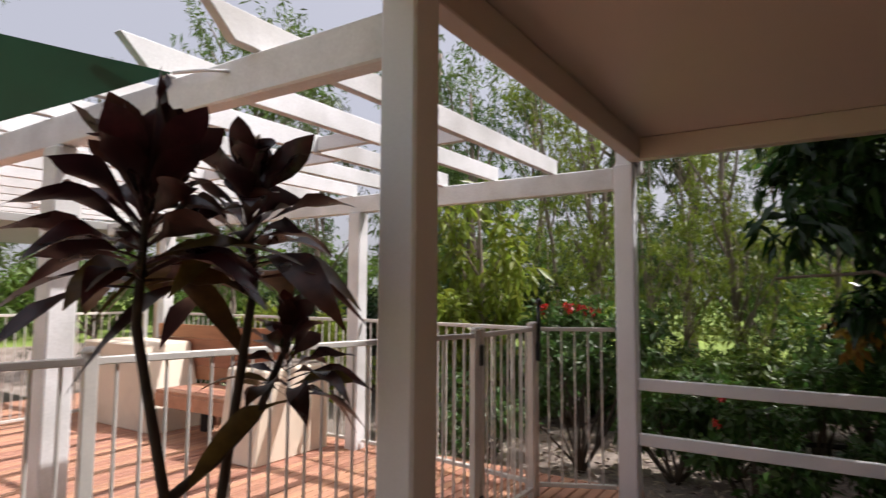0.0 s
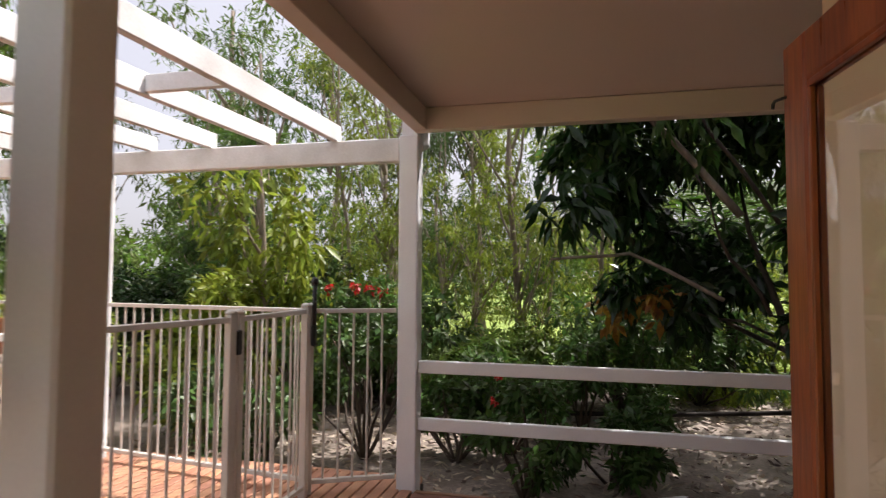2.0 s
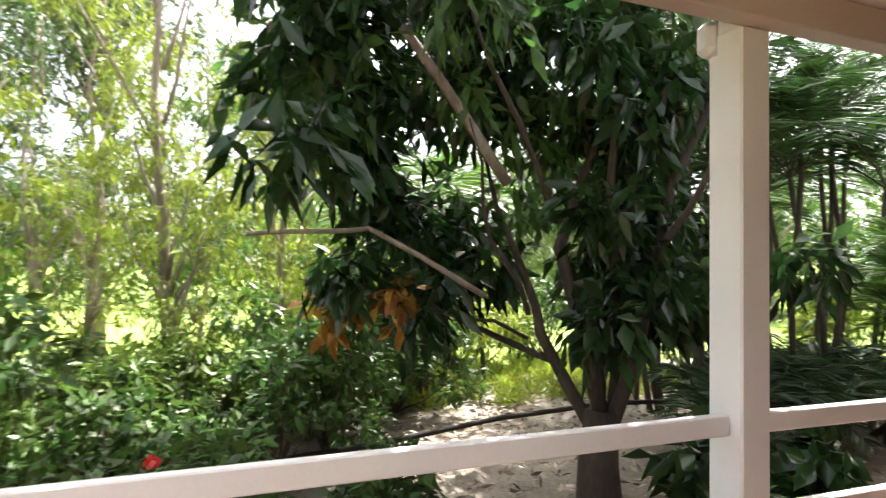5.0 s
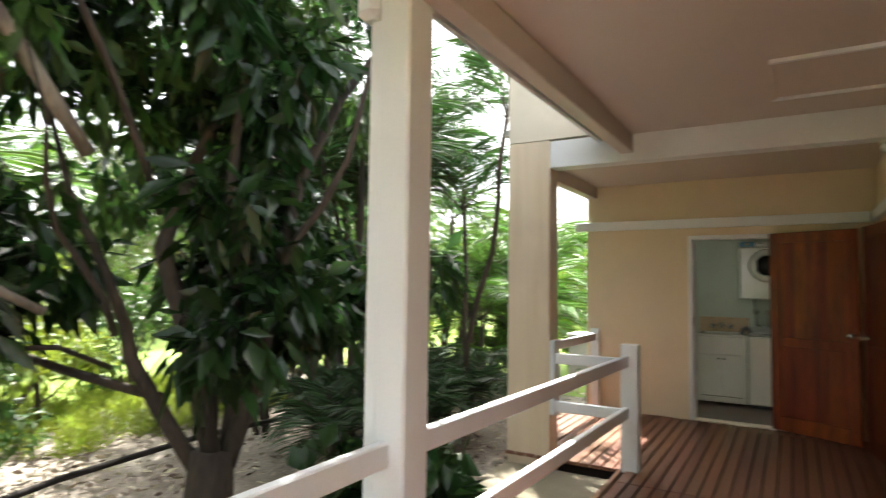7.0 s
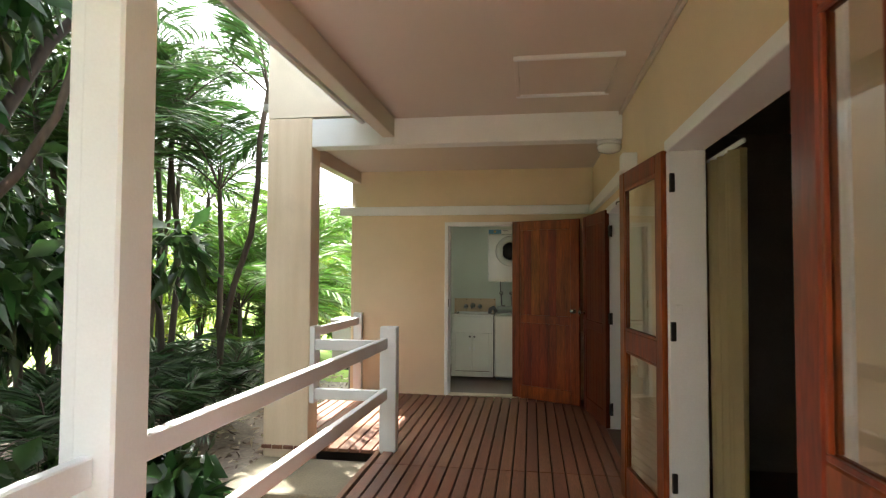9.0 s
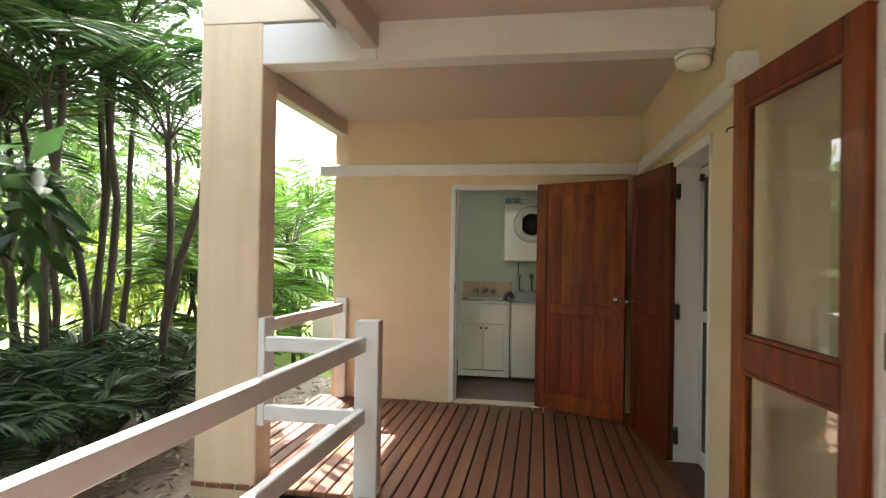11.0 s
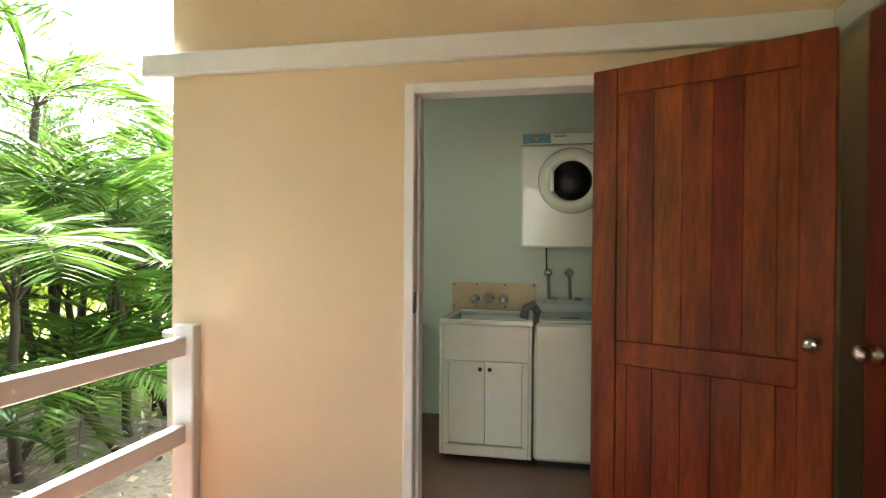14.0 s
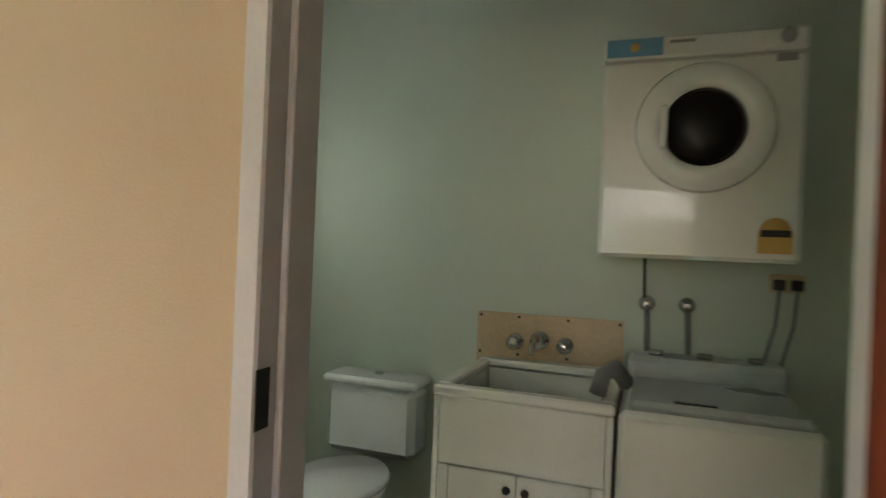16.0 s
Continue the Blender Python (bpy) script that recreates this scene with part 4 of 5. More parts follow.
box("soil", -1.60, -0.86, -4.89, -4.48, 0.862, 0.875, MULCH, pl, 0.0)
pl = tagged(thing("planter"), "cream rendered sloping planter wall beside the timber seat", "planter", "planters")
bm = bmesh.new()
add_box(bm, -1.58, -0.93, -7.90, -6.36, -0.01, 0.98, 0.02)
for v in bm.verts:
    if v.co.z > 0.5 and v.co.y > -6.6:
        v.co.y -= 0.30
part("body", bm, CREAM_PALE, pl)
seat = tagged(thing("bench_seat"), "orange stained slatted timber bench built between planters", "bench")
for i in range(5):
    box("slat", -1.50 + i * 0.115, -1.39 + i * 0.115, -6.33, -4.97, 0.47, 0.505, DECK_X, seat, 0.005)
box("front_board", -0.945, -0.92, -6.33, -4.97, 0.33, 0.469, DECK_X, seat, 0.004)
for ly in (-6.1, -5.15):
    box("leg", -1.45, -1.35, ly, ly + 0.1, -0.01, 0.468, DARK, seat, 0.0)
bk = tagged(thing("timber_screen"), "orange stained timber screen behind the bench", "screen")
for i in range(4):
    box("board", -1.63, -1.60, -7.4, -4.97, 0.52 + i * 0.165, 0.68 + i * 0.165, TERRACOTTA, bk, 0.004)
box("post", -1.66, -1.631, -6.3, -6.2, -0.01, 1.2, TERRACOTTA, bk, 0.0)

# grey box on the laundry wall
MBX = -2.693
mb = tagged(thing("meter_box"), "weathered grey box with pipe fittings fixed outside the laundry", "box")
box("body", -3.115, MBX, 7.52, 7.92, 0.22, 0.80, GREYBOX, mb, 0.012)
box("lid", -3.135, MBX, 7.50, 7.94, 0.801, 0.85, GREYBOX, mb, 0.012)
box("vent_slot", -3.010, -2.790, 7.514, 7.519, 0.735, 0.748, DARK, mb, 0.0)
# near-black piece standing for the dark gap under the box
box("base_plate", -3.100, MBX, 7.53, 7.90, 0.17, 0.2195, DARK, mb, 0.004)
tube("pipe", [(-2.940, 7.50, 0.36), (-2.940, 7.46, 0.36), (-2.840, 7.46, 0.36), (-2.840, 7.46, -0.35)], 0.018, PVC, mb, 8)
tube("valve", [(-2.990, 7.519, 0.36), (-2.890, 7.50, 0.36)], 0.026, CHROME, mb, 10)
tagged(tube("garden_pipe", [(-4.6, -1.2, -0.05), (-5.0, 0.8, -0.06), (-5.35, 2.2, -0.03), (-5.5, 3.6, -0.02), (-5.6, 5.2, -0.10), (-5.7, 7.0, -0.2)], 0.028, DARK, None, 8), "dark irrigation pipe lying through the garden", "pipe")
tagged(beam_between("timber_offcut", (-3.0, 0.75, -0.33), (-2.3, 0.35, -0.15), 0.06, 0.05, WHITE_OLD, None, 0.004), "weathered white timber offcut leaning in the garden", "timber")

# ---------------------------------------------------------------- garden ground
def ground_patch(name, x0, x1, y0, y1, n, z, amp, mat, label):
    xs, ysv = np.linspace(x0, x1, n), np.linspace(y0, y1, n)
    X, Y = np.meshgrid(xs, ysv)
    Z = z + amp * (np.sin(X * 1.3 + 0.5) * np.cos(Y * 1.1) + 0.5 * np.sin(X * 3.1 + Y * 2.3))
    V = np.stack([X, Y, Z], -1).reshape(-1, 3)
    i = np.arange(n * n).reshape(n, n)
    Q = np.stack([i[:-1, :-1], i[:-1, 1:], i[1:, 1:], i[1:, :-1]], -1).reshape(-1, 4)
    return structure(arrays_mesh(name, V, Q, mat), label, "ground")


ground_patch("ground", -300, 300, -300, 300, 120, GROUND - 0.06, 0.0, GRASS, "sunny green lawn")
# unseen paving, added so the lawn doesn't throw green onto the posts
ground_patch("ground_paving", 6.1, 16, -16, 0.6, 12, GROUND + 0.2, 0.0, CONCRETE, "unseen concrete paving added beside the deck against green bounce light")
ground_patch("ground_paving", -1.7, 6.1, -24, -10.1, 12, GROUND + 0.2, 0.0, CONCRETE, "plain concrete paving beyond the pool deck")
ground_patch("ground_garden", -9.5, -1.76, -24, 9.5, 130, GROUND, 0.02, MULCH, "shaded garden soil under leaf litter")

n = 11000
P = np.stack([RNG.uniform(-8.6, -1.9, n), RNG.uniform(-5, 10, n), np.full(n, GROUND + 0.035)], 1)
P[:, 2] += RNG.uniform(-0.01, 0.02, n)
Dv = RNG.normal(size=(n, 3))
Dv[:, 2] *= 0.25
V, Q = leaf_arrays(P, Dv, RNG.uniform(0.05, 0.15, n), RNG.uniform(0.02, 0.05, n), 0.15, 0.1)
tagged(arrays_mesh("leaf_litter", V, Q, LITTER), "dry fallen leaves on the garden soil", "leaf litter", kind="stuff")

# ---------------------------------------------------------------- vegetation
def limb_points(a, b, n=7, wobble=0.06):
    a, b = np.array(a, float), np.array(b, float)
    t = np.linspace(0, 1, n)[:, None]
    p = a + (b - a) * t
    w = RNG.normal(size=(n, 3)) * wobble * np.linalg.norm(b - a)
    for k in range(2):
        w[1:-1] = 0.25 * w[:-2] + 0.5 * w[1:-1] + 0.25 * w[2:]
    w *= 1.6
    w[0] = w[-1] = 0
    return [tuple(q) for q in p + w * np.sin(t * np.pi) * 0.8]


def crown(name, clumps, per, leaf, mat, parent, spread=(1, 1, 0.8), hang=0.3, shape=0.3):
    """Leaves set in small sprays inside clumps (x, y, z, radius)."""
    C = np.array(clumps, float)
    k = max(1, per // 7)
    sprays, ways = [], []
    for c in C:
        d = unit(RNG.normal(size=(k, 3)))
        r = c[3] * RNG.uniform(0.25, 1.0, k) ** 0.6
        sprays.append(c[:3] + d * r[:, None] * np.array(spread))
        ways.append(d)
    S, Wv = np.concatenate(sprays), np.concatenate(ways)
    m = 7
    S = np.repeat(S, m, 0)
    Wv = np.repeat(Wv, m, 0)
    way = unit(Wv * 0.7 + RNG.normal(size=S.shape) * 0.8 + np.array((0, 0, -hang)))
    S = S + RNG.normal(size=S.shape) * leaf * 0.25
    L = leaf * RNG.uniform(0.6, 1.2, len(S))
    V, Q = leaf_arrays(S, way, L, L * shape * RNG.uniform(0.8, 1.2, len(S)), 0.18, 0.4)
    return arrays_mesh(name, V, Q, mat, parent)


def tree(name, base, height, lean, trunk_r, limbs, clump_n, clump_r, per, leaf, mat, bark, label, low=0.35, spread=1.0, hang=0.3, shape=0.3, top_bias=1.0):
    """A tapered trunk, limbs to every clump of leaves, an uneven crown."""
    t = tagged(thing(name), label, "tree")
    base = np.array(base, float)
    tip = base + np.array((lean[0], lean[1], height))
    tp = limb_points(base - np.array((0, 0, 0.15)), tip, 9, 0.03)
    bm = bmesh.new()
    add_tube(bm, tp, [trunk_r * (1.25 if i == 0 else 1 - 0.085 * i) for i in range(9)], 10)
    clumps = []
    for i in range(clump_n):
        u = low + (1 - low) * RNG.uniform(0, 1) ** top_bias
        c = base + (tip - base) * u
        ang = RNG.uniform(0, 2 * math.pi)
        r = spread * RNG.uniform(0.25, 1.0) * (1.15 - 0.6 * abs(u - 0.6))
        p = c + np.array((math.cos(ang) * r, math.sin(ang) * r, RNG.uniform(-0.1, 0.25) * spread))
        clumps.append((*p, clump_r * RNG.uniform(0.7, 1.25)))
        if i < limbs:
            s = base + (tip - base) * max(0.2, u - 0.22)
            add_tube(bm, limb_points(s, p, 5, 0.05), [trunk_r * 0.45, trunk_r * 0.36, trunk_r * 0.28, trunk_r * 0.2, trunk_r * 0.1], 6)
    part("trunk", bm, bark, t, "", True)
    crown("crown", clumps, per, leaf, mat, t, hang=hang, shape=shape)
    return t


def palm(name, base, height, lean, fronds, length, label, trunk_r=0.07, leaflet=0.42, stems=1, mat=None, tilt=(0.0, 1.15), rows=34):
    t = tagged(thing(name), label, "palm")
    base = np.array(base, float)
    VV, QQ, off = [], [], 0
    bm = bmesh.new()
    for s in range(stems):
        b = base + (RNG.normal(size=3) * np.array((0.28, 0.28, 0)) if stems > 1 else 0)
        ln = np.array((lean[0] + RNG.normal() * 0.25 * (stems > 1), lean[1] + RNG.normal() * 0.25 * (stems > 1), height * (RNG.uniform(0.6, 1.05) if stems > 1 else 1)))
        tip = b + ln
        add_tube(bm, limb_points(b - np.array((0, 0, 0.1)), tip, 8, 0.03), [trunk_r * (1.2 - 0.05 * i) for i in range(8)], 8)
        for f in range(fronds):
            az = 2 * math.pi * (f + RNG.uniform(-0.3, 0.3)) / fronds
            el = math.pi / 2 - RNG.uniform(*tilt)
            out = np.array((math.cos(az), math.sin(az), 0))
            Lf = length * RNG.uniform(0.75, 1.15)
            u = np.linspace(0, 1, rows)[:, None]
            rach = tip + out * Lf * math.cos(el) * u + np.array((0, 0, 1)) * (Lf * math.sin(el) * u - Lf * 0.62 * u ** 2.2)
            add_tube(bm, [tuple(p) for p in rach[::5]], [0.012 * (1.0 - 0.11 * i) for i in range(len(rach[::5]))], 5, False)
            tan = unit(np.gradient(rach, axis=0))
            side = unit(np.cross(tan, np.array((0, 0, 1.0))))
            env = np.sin(np.pi * np.clip(u[:, 0] * 0.9 + 0.1, 0, 1)) ** 0.6
            for sg in (-1, 1):
                keep = u[:, 0] > 0.12
                way = unit(side * sg * 0.9 + tan * 0.55 + np.array((0, 0, 0.18)) + RNG.normal(size=rach.shape) * 0.045)
                V, Q = leaf_arrays(rach[keep], way[keep], leaflet * env[keep] * Lf / 1.6, np.full(keep.sum(), 0.028), 0.1, 0.45)
                VV.append(V)
                QQ.append(Q + off)
                off += len(V)
    part("trunk", bm, BARK_DARK, t, "", True)
    arrays_mesh("frond_crown", np.concatenate(VV), np.concatenate(QQ), mat or PALM, t)
    return t


# the dark broad-leaved tree close to the verandah
mt = tagged(thing("shade_tree"), "dark glossy broad-leaved tree with forked trunk beside the verandah", "tree")
bm = bmesh.new()
TX, TY = -3.47, 2.10
forks = [((0, 0, 0.25), (-0.95, -0.55, 2.6), 0.10), ((0.04, 0.04, 0.35), (0.40, 1.25, 3.6), 0.11), ((0, 0, 0.45), (-0.40, 0.4, 4.2), 0.12),
         ((-0.25, -0.15, 0.8), (-1.6, -1.4, 1.75), 0.06), ((-0.30, -0.45, 1.2), (0.26, -1.2, 2.50), 0.045), ((0.15, 0.35, 1.4), (0.75, 0.7, 3.3), 0.06), ((-0.05, 0, 0.30), (-1.3, 0.7, 2.2), 0.08),
         ((-0.15, -0.3, 1.9), (0.45, -1.5, 3.5), 0.045), ((-0.4, -0.4, 1.0), (-0.9, -2.1, 1.45), 0.03), ((0.0, 0.1, 0.5), (-0.1, 0.25, 3.4), 0.09)]
add_tube(bm, [(TX, TY, GROUND - 0.15), (TX - 0.01, TY - 0.02, 0.1), (TX, TY, 0.5)], [0.20, 0.15, 0.125], 12)
for a, b, r in forks:
    a, b, r = (a[0] + TX, a[1] + TY, a[2]), (b[0] + TX, b[1] + TY, b[2]), r * 0.52
    add_tube(bm, limb_points(a, b, 7, 0.07), [r, r * 0.95, r * 0.85, r * 0.72, r * 0.6, r * 0.45, r * 0.3], 8)
part("trunk", bm, BARK_DARK, mt, "", True)
for a, b, r in (((-3.55, 1.35, 2.15), (-3.45, 0.52, 3.12), 0.040), ((-3.6, 1.2, 1.35), (-3.58, 0.35, 1.80), 0.022), ((-3.58, 0.35, 1.80), (-3.56, -0.42, 1.74), 0.017)):
    tube("dead_limb", limb_points(a, b, 6, 0.015), [r, r, r * 0.95, r * 0.9, r * 0.85, r * 0.8], BARK_PALE, mt, 7, "bare pale limb")
cl = []
for i in range(104):
    a = RNG.uniform(0, 2 * math.pi)
    r = 2.0 * math.sqrt(RNG.uniform(0.0, 1))
    z = RNG.uniform(2.0, 4.9)
    cl.append((TX - 0.35 + r * math.cos(a), TY - 0.25 + 1.1 * r * math.sin(a), z + 0.10 * r, RNG.uniform(0.26, 0.48)))
for i in range(13):
    cl.append((TX + RNG.uniform(-1.7, -0.3), TY + RNG.uniform(-2.4, -0.5), RNG.uniform(1.2, 2.1), RNG.uniform(0.20, 0.36)))
for i in range(9):
    cl.append((TX + RNG.uniform(-0.5, 0.6), TY + RNG.uniform(0.3, 1.4), RNG.uniform(1.2, 1.9), RNG.uniform(0.18, 0.3)))
for i in range(26):
    cl.append((TX + RNG.uniform(-1.3, 0.5), TY + RNG.uniform(-2.5, 0.9), RNG.uniform(2.45, 4.2), RNG.uniform(0.26, 0.42)))
for i in range(11):
    cl.append((TX + RNG.uniform(-0.5, 0.5), TY + RNG.uniform(-0.4, 1.0), RNG.uniform(1.0, 2.1), RNG.uniform(0.14, 0.26)))
cl = [c for c in cl if c[0] + c[3] < -2.35]
high = [c for c in cl if c[2] > 2.15]
crown("crown", [c for k, c in enumerate(high) if k % 3], 100, 0.25, LEAF_DARK, mt, hang=0.9, shape=0.36)
# every third high clump in paler green, standing for leaves in the light
crown("young_leaves", high[::3], 105, 0.22, LEAF_MID, mt, hang=0.9, shape=0.34)
crown("lower_leaves", [c for c in cl if c[2] <= 2.15], 110, 0.24, LEAF_DARK, mt, hang=0.8, shape=0.36)
for c in ((-0.55, -1.75, 1.26), (-0.75, -1.95, 1.20), (-0.35, -1.45, 1.30)):
    crown("old_leaves", [(TX + c[0], TY + c[1], c[2], 0.17)], 42, 0.17, OLDLEAF, mt, hang=0.7, shape=0.5).name = "old_leaf_spray"


def shrub(name, at, r, h, per, leaf, mat, label, n=9, shape=0.42):
    t = tagged(thing(name), label, "shrub")
    bm = bmesh.new()
    cl = []
    for i in range(n):
        a = RNG.uniform(0, 2 * math.pi)
        q = r * math.sqrt(RNG.uniform(0.02, 1))
        p = (at[0] + q * math.cos(a), at[1] + q * math.sin(a), at[2] + h * RNG.uniform(0.3, 1))
        cl.append((*p, r * RNG.uniform(0.28, 0.45)))
        add_tube(bm, limb_points((at[0], at[1], at[2] - 0.05), p, 5, 0.06), [0.02, 0.017, 0.014, 0.010, 0.006], 5)
    part("branchwork", bm, BARK, t, "", True)
    crown("foliage", cl, per, leaf, mat, t, hang=0.15, shape=shape)
    return t


# garden shrubs along the verandah
rs = shrub("flowering_shrub", (-2.75, -0.60, GROUND), 0.5, 0.95, 120, 0.12, LEAF_MID, "low green shrub with a few red flowers by the rail", 10)
for p in ((-2.72, -0.82, 1.06 + GROUND), (-2.60, -0.84, 0.85 + GROUND)):
    crown("flower", [(*p, 0.022)], 14, 0.04, PETAL, rs, shape=0.7)
for at, r, h in (((-3.3, 0.15, GROUND), 0.42, 0.7), ((-4.0, -0.9, GROUND), 0.6, 1.1), ((-3.6, -1.4, GROUND), 0.55, 1.0), ((-4.9, -0.1, GROUND), 0.6, 1.2)):
    shrub("garden_shrub", at, r, h, 140, 0.12, LEAF_MID, "low green garden shrub", 10)
shrub("broadleaf_shrub", (-2.65, 2.75, GROUND), 0.42, 0.72, 80, 0.24, LEAF_DARK, "low shrub with broad dark leaves by the tree", 8, 0.5)
hib = shrub("flowering_shrub", (-3.45, -2.35, GROUND), 0.75, 1.75, 240, 0.11, LEAF_MID, "green shrub with red flowers behind the pool fence", 13)
for p in ((-3.35, -2.28, 1.44), (-3.15, -2.62, 1.42), (-3.4, -2.15, 1.42), (-3.3, -2.4, 1.46)):
    crown("flower", [(*p, 0.04)], 21, 0.06, PETAL, hib, shape=0.7)
shrub("hedge_shrub", (-2.75, -3.2, GROUND), 0.65, 1.2, 200, 0.12, LEAF_MID, "green hedge shrub behind the pool fence", 12)
shrub("fern_bush", (-3.6, -4.4, GROUND), 0.8, 1.6, 220, 0.18, LEAF_LIME, "bright green fern-leaved bush", 12, 0.3)
shrub("fern_bush", (-2.9, -6.0, GROUND), 0.8, 1.6, 220, 0.18, LEAF_LIME, "bright green fern-leaved bush", 12, 0.3)
shrub("hedge_shrub", (-2.6, -7.4, GROUND), 0.8, 1.5, 240, 0.14, LEAF_MID, "green hedge shrub behind the pool fence", 12)
tree("lime_tree", (-4.0, -3.9, GROUND), 3.3, (0.3, 0.1), 0.05, 8, 13, 0.40, 170, 0.20, LEAF_LIME, BARK_PALE, "young tree with lime green leaves", 0.4, 0.8, 0.7, 0.32)

# feathery slender trees that screen the garden
spots = [(-6.6, -6.2), (-5.9, -5.0), (-6.9, -3.9), (-6.0, -2.9), (-7.4, -2.0), (-6.6, -1.0), (-8.2, -4.8), (-8.6, -0.9), (-7.4, -7.6), (-5.2, -7.8), (-4.4, -9.4), (-6.2, -9.8), (-2.4, -10.6), (-0.2, -11.4), (2.2, -10.6), (-9.4, -2.8), (-7.6, 0.2)]
for x, y in spots:
    h = RNG.uniform(4.4, 6.6)
    tree("slender_tree", (x, y, GROUND), h, (RNG.normal() * 0.3, RNG.normal() * 0.3), RNG.uniform(0.04, 0.075), 14, 24, 0.45, 230, 0.12, LEAF_LIME if -4.0 < y and x > -8 else (LEAF_OLIVE, LEAF_MID, LEAF_FRESH)[int(RNG.integers(3))], BARK_PALE,
         "slender pale-barked tree with fine drooping foliage", 0.14, 0.8, 0.8, 0.2)
for x, y, h in ((-11.5, -2.5, 7.5), (-13.5, 1.0, 5.5), (-10.5, -8.0, 8.5), (-6.5, -13.0, 9.0), (-1.5, -15, 9), (4.5, -14, 8.5), (-15.5, 7.5, 5.5), (-19, 12, 6), (-19, 4, 6.5), (-15, -6, 9), (-16, 19, 7), (-24, 15, 7)):
    tree("gum_tree", (x, y, GROUND), h, (RNG.normal() * 0.6, RNG.normal() * 0.6), 0.14, 18, 28, 0.9, 300, 0.22, (LEAF_OLIVE, LEAF_MID, LEAF_FRESH)[int(RNG.integers(3))], BARK_PALE,
         "tall gum tree with open hanging crown", 0.25, 2.0, 0.7, 0.25)
# sunlit bushes round the lawn
for x, y, r, h in ((-7.2, 1.6, 0.9, 1.5), (-8.8, 3.2, 1.0, 1.3), (-9.8, 5.4, 1.1, 1.8), (-8.2, 7.4, 1.0, 1.6), (-6.4, 0.4, 0.8, 1.3), (-11.5, 8.5, 1.3, 2.0), (-10.6, 1.6, 1.2, 2.0), (-7.4, 10.4, 1.1, 1.9), (-12.8, 4.2, 1.4, 2.3), (-5.6, 12.6, 1.1, 2.2), (-9.4, 13.5, 1.4, 2.5)):
    shrub("sunny_bush", (x, y, GROUND), r, h, 210, 0.15, (LEAF_FRESH, LEAF_LIME, LEAF_MID)[int(RNG.integers(3))], "sunlit green bush beyond the garden bed", 13, 0.35)

# understory that closes the garden under the slender trees
for k in range(26):
    x, y = -5.3 - 2.6 * RNG.uniform(0, 1), -9.8 + k * 0.33 + RNG.uniform(-0.3, 0.3)
    h = RNG.uniform(1.3, 2.5) if k < 20 else RNG.uniform(0.7, 1.4)
    shrub("understory_shrub", (x, y, GROUND), RNG.uniform(0.7, 1.0), h, 190, 0.13, (LEAF_OLIVE, LEAF_MID, LEAF_DARK if k < 18 else LEAF_FRESH)[int(RNG.integers(3))], "shaded green shrub under the slender trees", 13, 0.32)

for x, y in ((-6.2, -0.4), (-5.9, 0.5), (-7.4, 0.7), (-6.0, -1.3)):
    shrub("lime_bush", (x, y, GROUND), RNG.uniform(0.6, 0.9), RNG.uniform(1.0, 2.0), 190, 0.15, (LEAF_MID, LEAF_FRESH)[int(RNG.integers(2))], "sunlit green bush with small leaves", 13, 0.34)
# tall slim trunks behind the column
for x, y, h in ((-5.6, 6.3, 7.2), (-7.0, 6.2, 7.0), (-7.8, 7.2, 7.2)):
    tree("slender_tree", (x, y, GROUND), h, (RNG.normal() * 0.35, RNG.normal() * 0.3), RNG.uniform(0.032, 0.045), 10, 15, 0.5, 190, 0.15, (LEAF_DARK, LEAF_MID)[int(RNG.integers(2))], BARK_DARK,
         "slim dark trunk with high fine foliage behind the column", 0.55, 1.0, 0.6, 0.24)

for x, y, h in ((-7.4, 5.4, 6.2), (-8.6, 6.4, 6.0)):
    tree("dark_tree", (x, y, GROUND), h, (RNG.normal() * 0.3, RNG.normal() * 0.3), RNG.uniform(0.06, 0.09), 12, 18, 0.5, 200, 0.17, (LEAF_MID, LEAF_DARK)[int(RNG.integers(2))], BARK_DARK,
         "dark-leaved slim tree behind the column", 0.4, 1.1, 0.5, 0.28)

# palms beyond the verandah
for x, y, h, n, L, st in ((-4.7, 5.3, 4.9, 8, 1.8, 4), (-5.2, 6.9, 4.9, 8, 1.8, 4), (-5.7, 5.9, 3.6, 9, 1.8, 4), (-4.9, 8.4, 1.3, 9, 1.8, 3), (-5.3, 9.6, 1.8, 8, 2.0, 3), (-6.4, 5.0, 5.2, 8, 1.9, 4), (-5.6, 11.0, 1.2, 9, 2.0, 3),
                          (-6.4, 10.2, 2.0, 9, 2.1, 3), (-7.8, 9.0, 3.6, 9, 2.0, 3), (-5.8, 12.6, 2.0, 9, 2.2, 3), (-7.4, 12.2, 2.4, 9, 2.1, 3), (-4.4, 6.4, 4.7, 8, 1.9, 4), (-5.1, 8.9, 2.2, 8, 2.3, 2), (-4.8, 10.7, 2.7, 8, 2.4, 2), (-4.7, 8.7, 0.5, 8, 1.5, 2), (-5.0, 9.9, 0.6, 8, 1.7, 2), (-8.6, 3.4, 2.8, 9, 1.9, 2), (-7.3, 2.0, 2.6, 10, 1.9, 1), (-8.4, -6.6, 4.0, 11, 2.1, 1)):
    # tall clumps near the column take the shade-darkened green
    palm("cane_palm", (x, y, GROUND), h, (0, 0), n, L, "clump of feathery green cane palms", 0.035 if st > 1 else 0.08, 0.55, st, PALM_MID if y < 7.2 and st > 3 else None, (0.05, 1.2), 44)
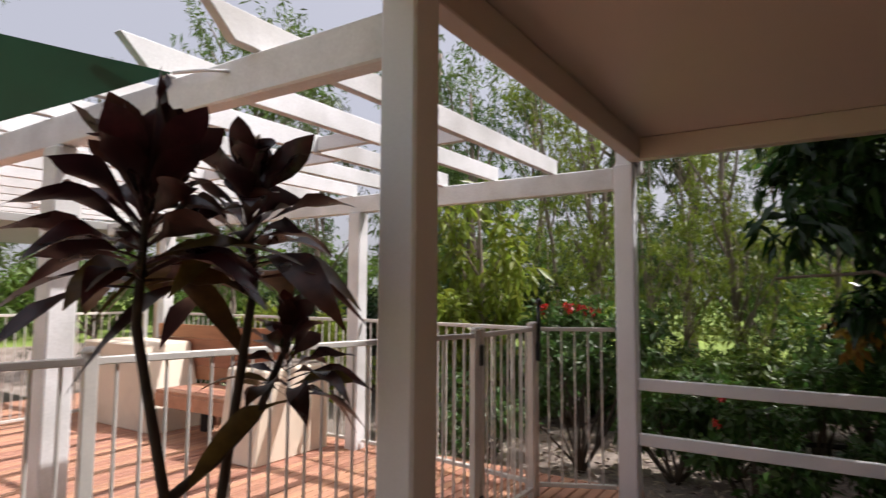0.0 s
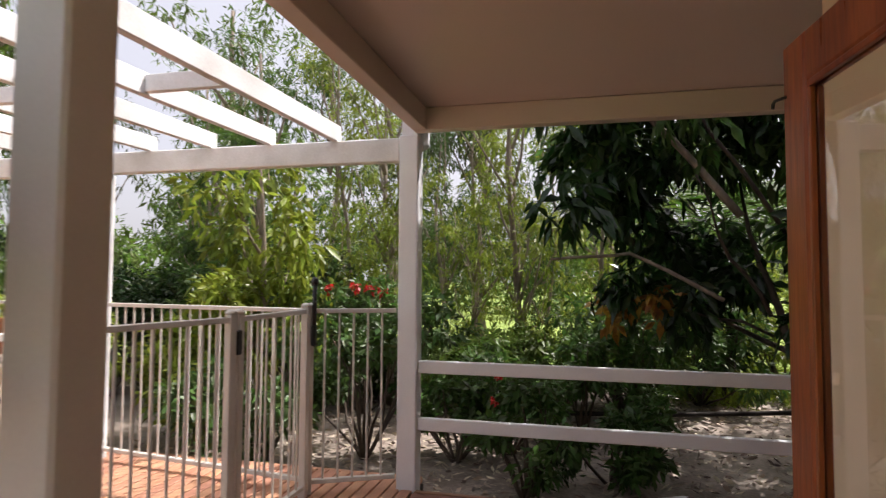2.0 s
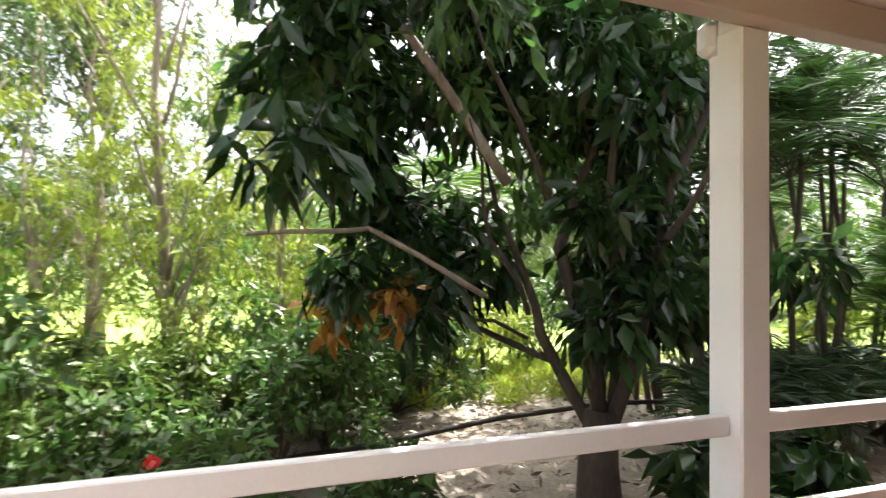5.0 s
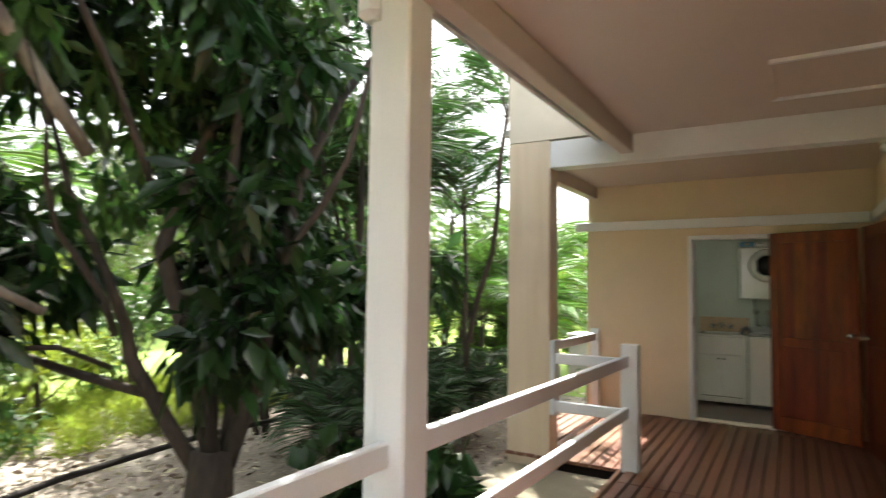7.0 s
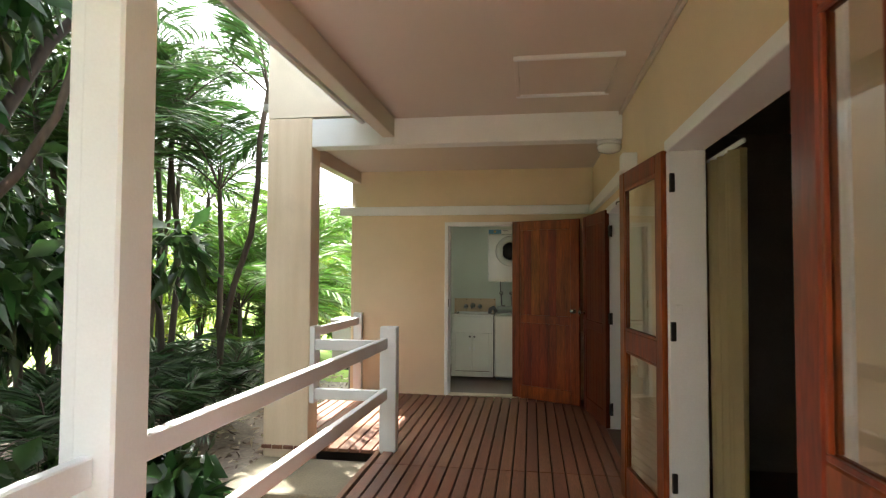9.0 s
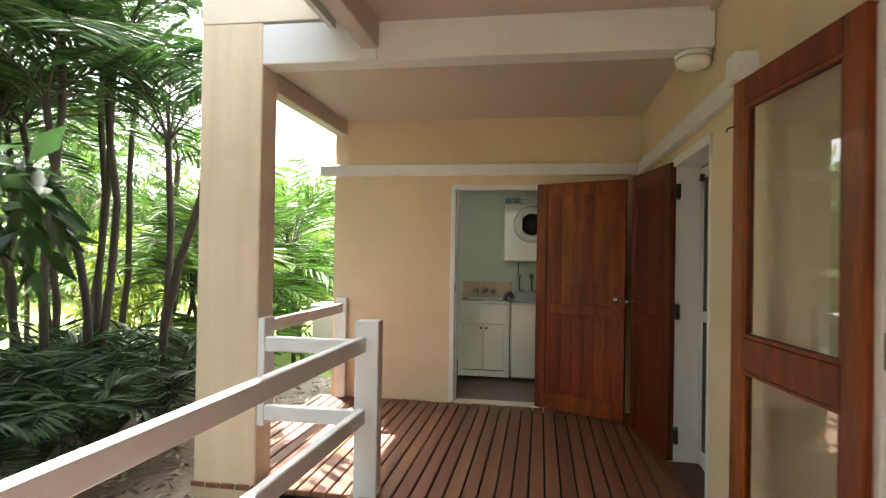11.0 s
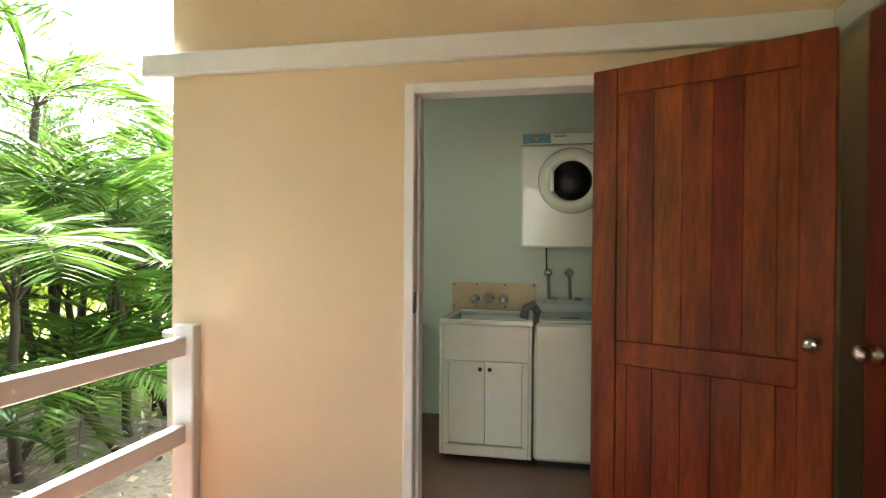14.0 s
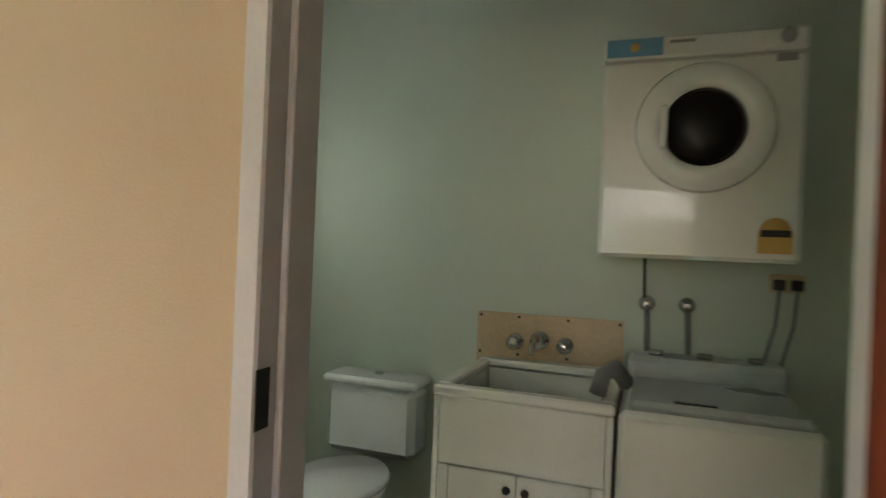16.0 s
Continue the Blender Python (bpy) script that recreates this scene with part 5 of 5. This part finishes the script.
for x, y in ((-4.15, 4.5), (-4.35, 5.4), (-4.5, 6.2), (-4.9, 5.0), (-4.8, 7.0)):
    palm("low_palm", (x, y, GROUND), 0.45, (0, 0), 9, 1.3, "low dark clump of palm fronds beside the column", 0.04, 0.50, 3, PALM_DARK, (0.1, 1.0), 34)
palm("cane_palm", (-6.2, 9.4, GROUND), 3.1, (0.1, 0.1), 11, 1.9, "tall slender cane palm with arching fronds behind the rail", 0.045, 0.55, 1, None, (0.15, 1.3), 44)

cl = []
for i in range(260):
    cl.append((RNG.uniform(-10.5, -7.0), RNG.uniform(1.2, 7.0), GROUND + 0.05, RNG.uniform(0.08, 0.2)))
tagged(crown("lawn_grass", cl, 90, 0.22, LEAF_LIME, None, spread=(1, 1, 0.35), hang=-1.2, shape=0.09), "sunlit lime green tufts of grass", "grass", kind="stuff")


def woods(name, cx, cy, r0, r1, a0, a1, n, label):
    """Far woods that close the view."""
    cl = []
    for i in range(n):
        a, r = RNG.uniform(a0, a1), RNG.uniform(r0, r1)
        cl.append((cx + r * math.cos(a), cy + r * math.sin(a), RNG.uniform(0.2, 4.2) * (r / 30) ** 0.4, RNG.uniform(1.0, 2.0)))
    ob = crown(name, cl, 300, 0.5, LEAF_FRESH, None, hang=0.4, shape=0.35)
    return tagged(ob, label, "woods", kind="stuff")


woods("far_woods", 0, 0, 26, 38, radians(95), radians(290), 280, "distant green woods around the garden")

# ---------------------------------------------------------------- cordyline by the near post
cd = tagged(thing("cordyline"), "tall dark maroon cordyline with broad strappy leaves", "plant")
stems = [((1.96, -1.58, 0.0), (2.005, -1.55, 1.05), (2.10, -1.55, 1.49), (2.085, -1.55, 1.84), 50, 1.0),
         ((1.86, -1.54, 0.0), (1.83, -1.55, 0.99), (1.735, -1.55, 1.60), (1.765, -1.55, 1.86), 50, 1.0),
         ((2.00, -1.55, 1.03), (1.86, -1.545, 1.10), (1.72, -1.54, 1.20), (1.61, -1.53, 1.42), 30, 0.72)]
PROFILE = ((0, 0.10), (0.12, 0.11), (0.24, 0.16), (0.36, 0.55), (0.48, 0.90), (0.60, 1.0), (0.72, 0.92), (0.84, 0.62), (0.93, 0.30), (1.0, 0.02))
for p0, p1, p2, p3, n, size in stems:
    tube("stem", [p0, p1, p2, p3], [0.016, 0.015, 0.013, 0.010], BARK_DARK, cd, 8)
    tip = np.array(p3)
    for i in range(n):
        u = i / (n - 1)
        az = i * 2.4 + RNG.uniform(-0.35, 0.35)
        start = tip + np.array((0, 0, (-0.26 + 0.28 * u) * size))
        el = 0.22 + 1.15 * u ** 1.3 + RNG.uniform(-0.2, 0.25)
        d = np.array((math.cos(az) * math.cos(el), math.sin(az) * math.cos(el), math.sin(el)))
        length = size * RNG.uniform(0.30, 0.50) * (1.05 - 0.30 * u)
        w = size * RNG.uniform(0.075, 0.115)
        sd = unit(np.cross(d, np.array((0, 0, 1.0)) + RNG.normal(size=3) * 0.35))
        nrm = np.cross(sd, d)
        droop = RNG.uniform(0.25, 0.80) * (1.15 - 0.75 * u)
        wave, twist = RNG.uniform(0, 6), RNG.uniform(-0.5, 0.5)
        vs = []
        for t_, wd in PROFILE:
            c = start + d * length * t_ - np.array((0, 0, 1)) * length * droop * t_ ** 2.2
            s2 = sd * math.cos(twist * t_) + nrm * math.sin(twist * t_)
            rip = 0.20 * math.sin(t_ * 9 + wave)
            vs += [c - s2 * w / 2 * wd + nrm * (0.16 + rip) * w * wd, c, c + s2 * w / 2 * wd + nrm * (0.16 - rip) * w * wd]
        q = []
        for k in range(len(PROFILE) - 1):
            o = 3 * k
            q += [(o, o + 1, o + 4, o + 3), (o + 1, o + 2, o + 5, o + 4)]
        old = u < 0.3 and RNG.uniform() < 0.45
        leaf = arrays_mesh("leaf", np.array(vs), np.array(q), BRONZE if old else MAROON, cd)
        leaf.data.shade_smooth()
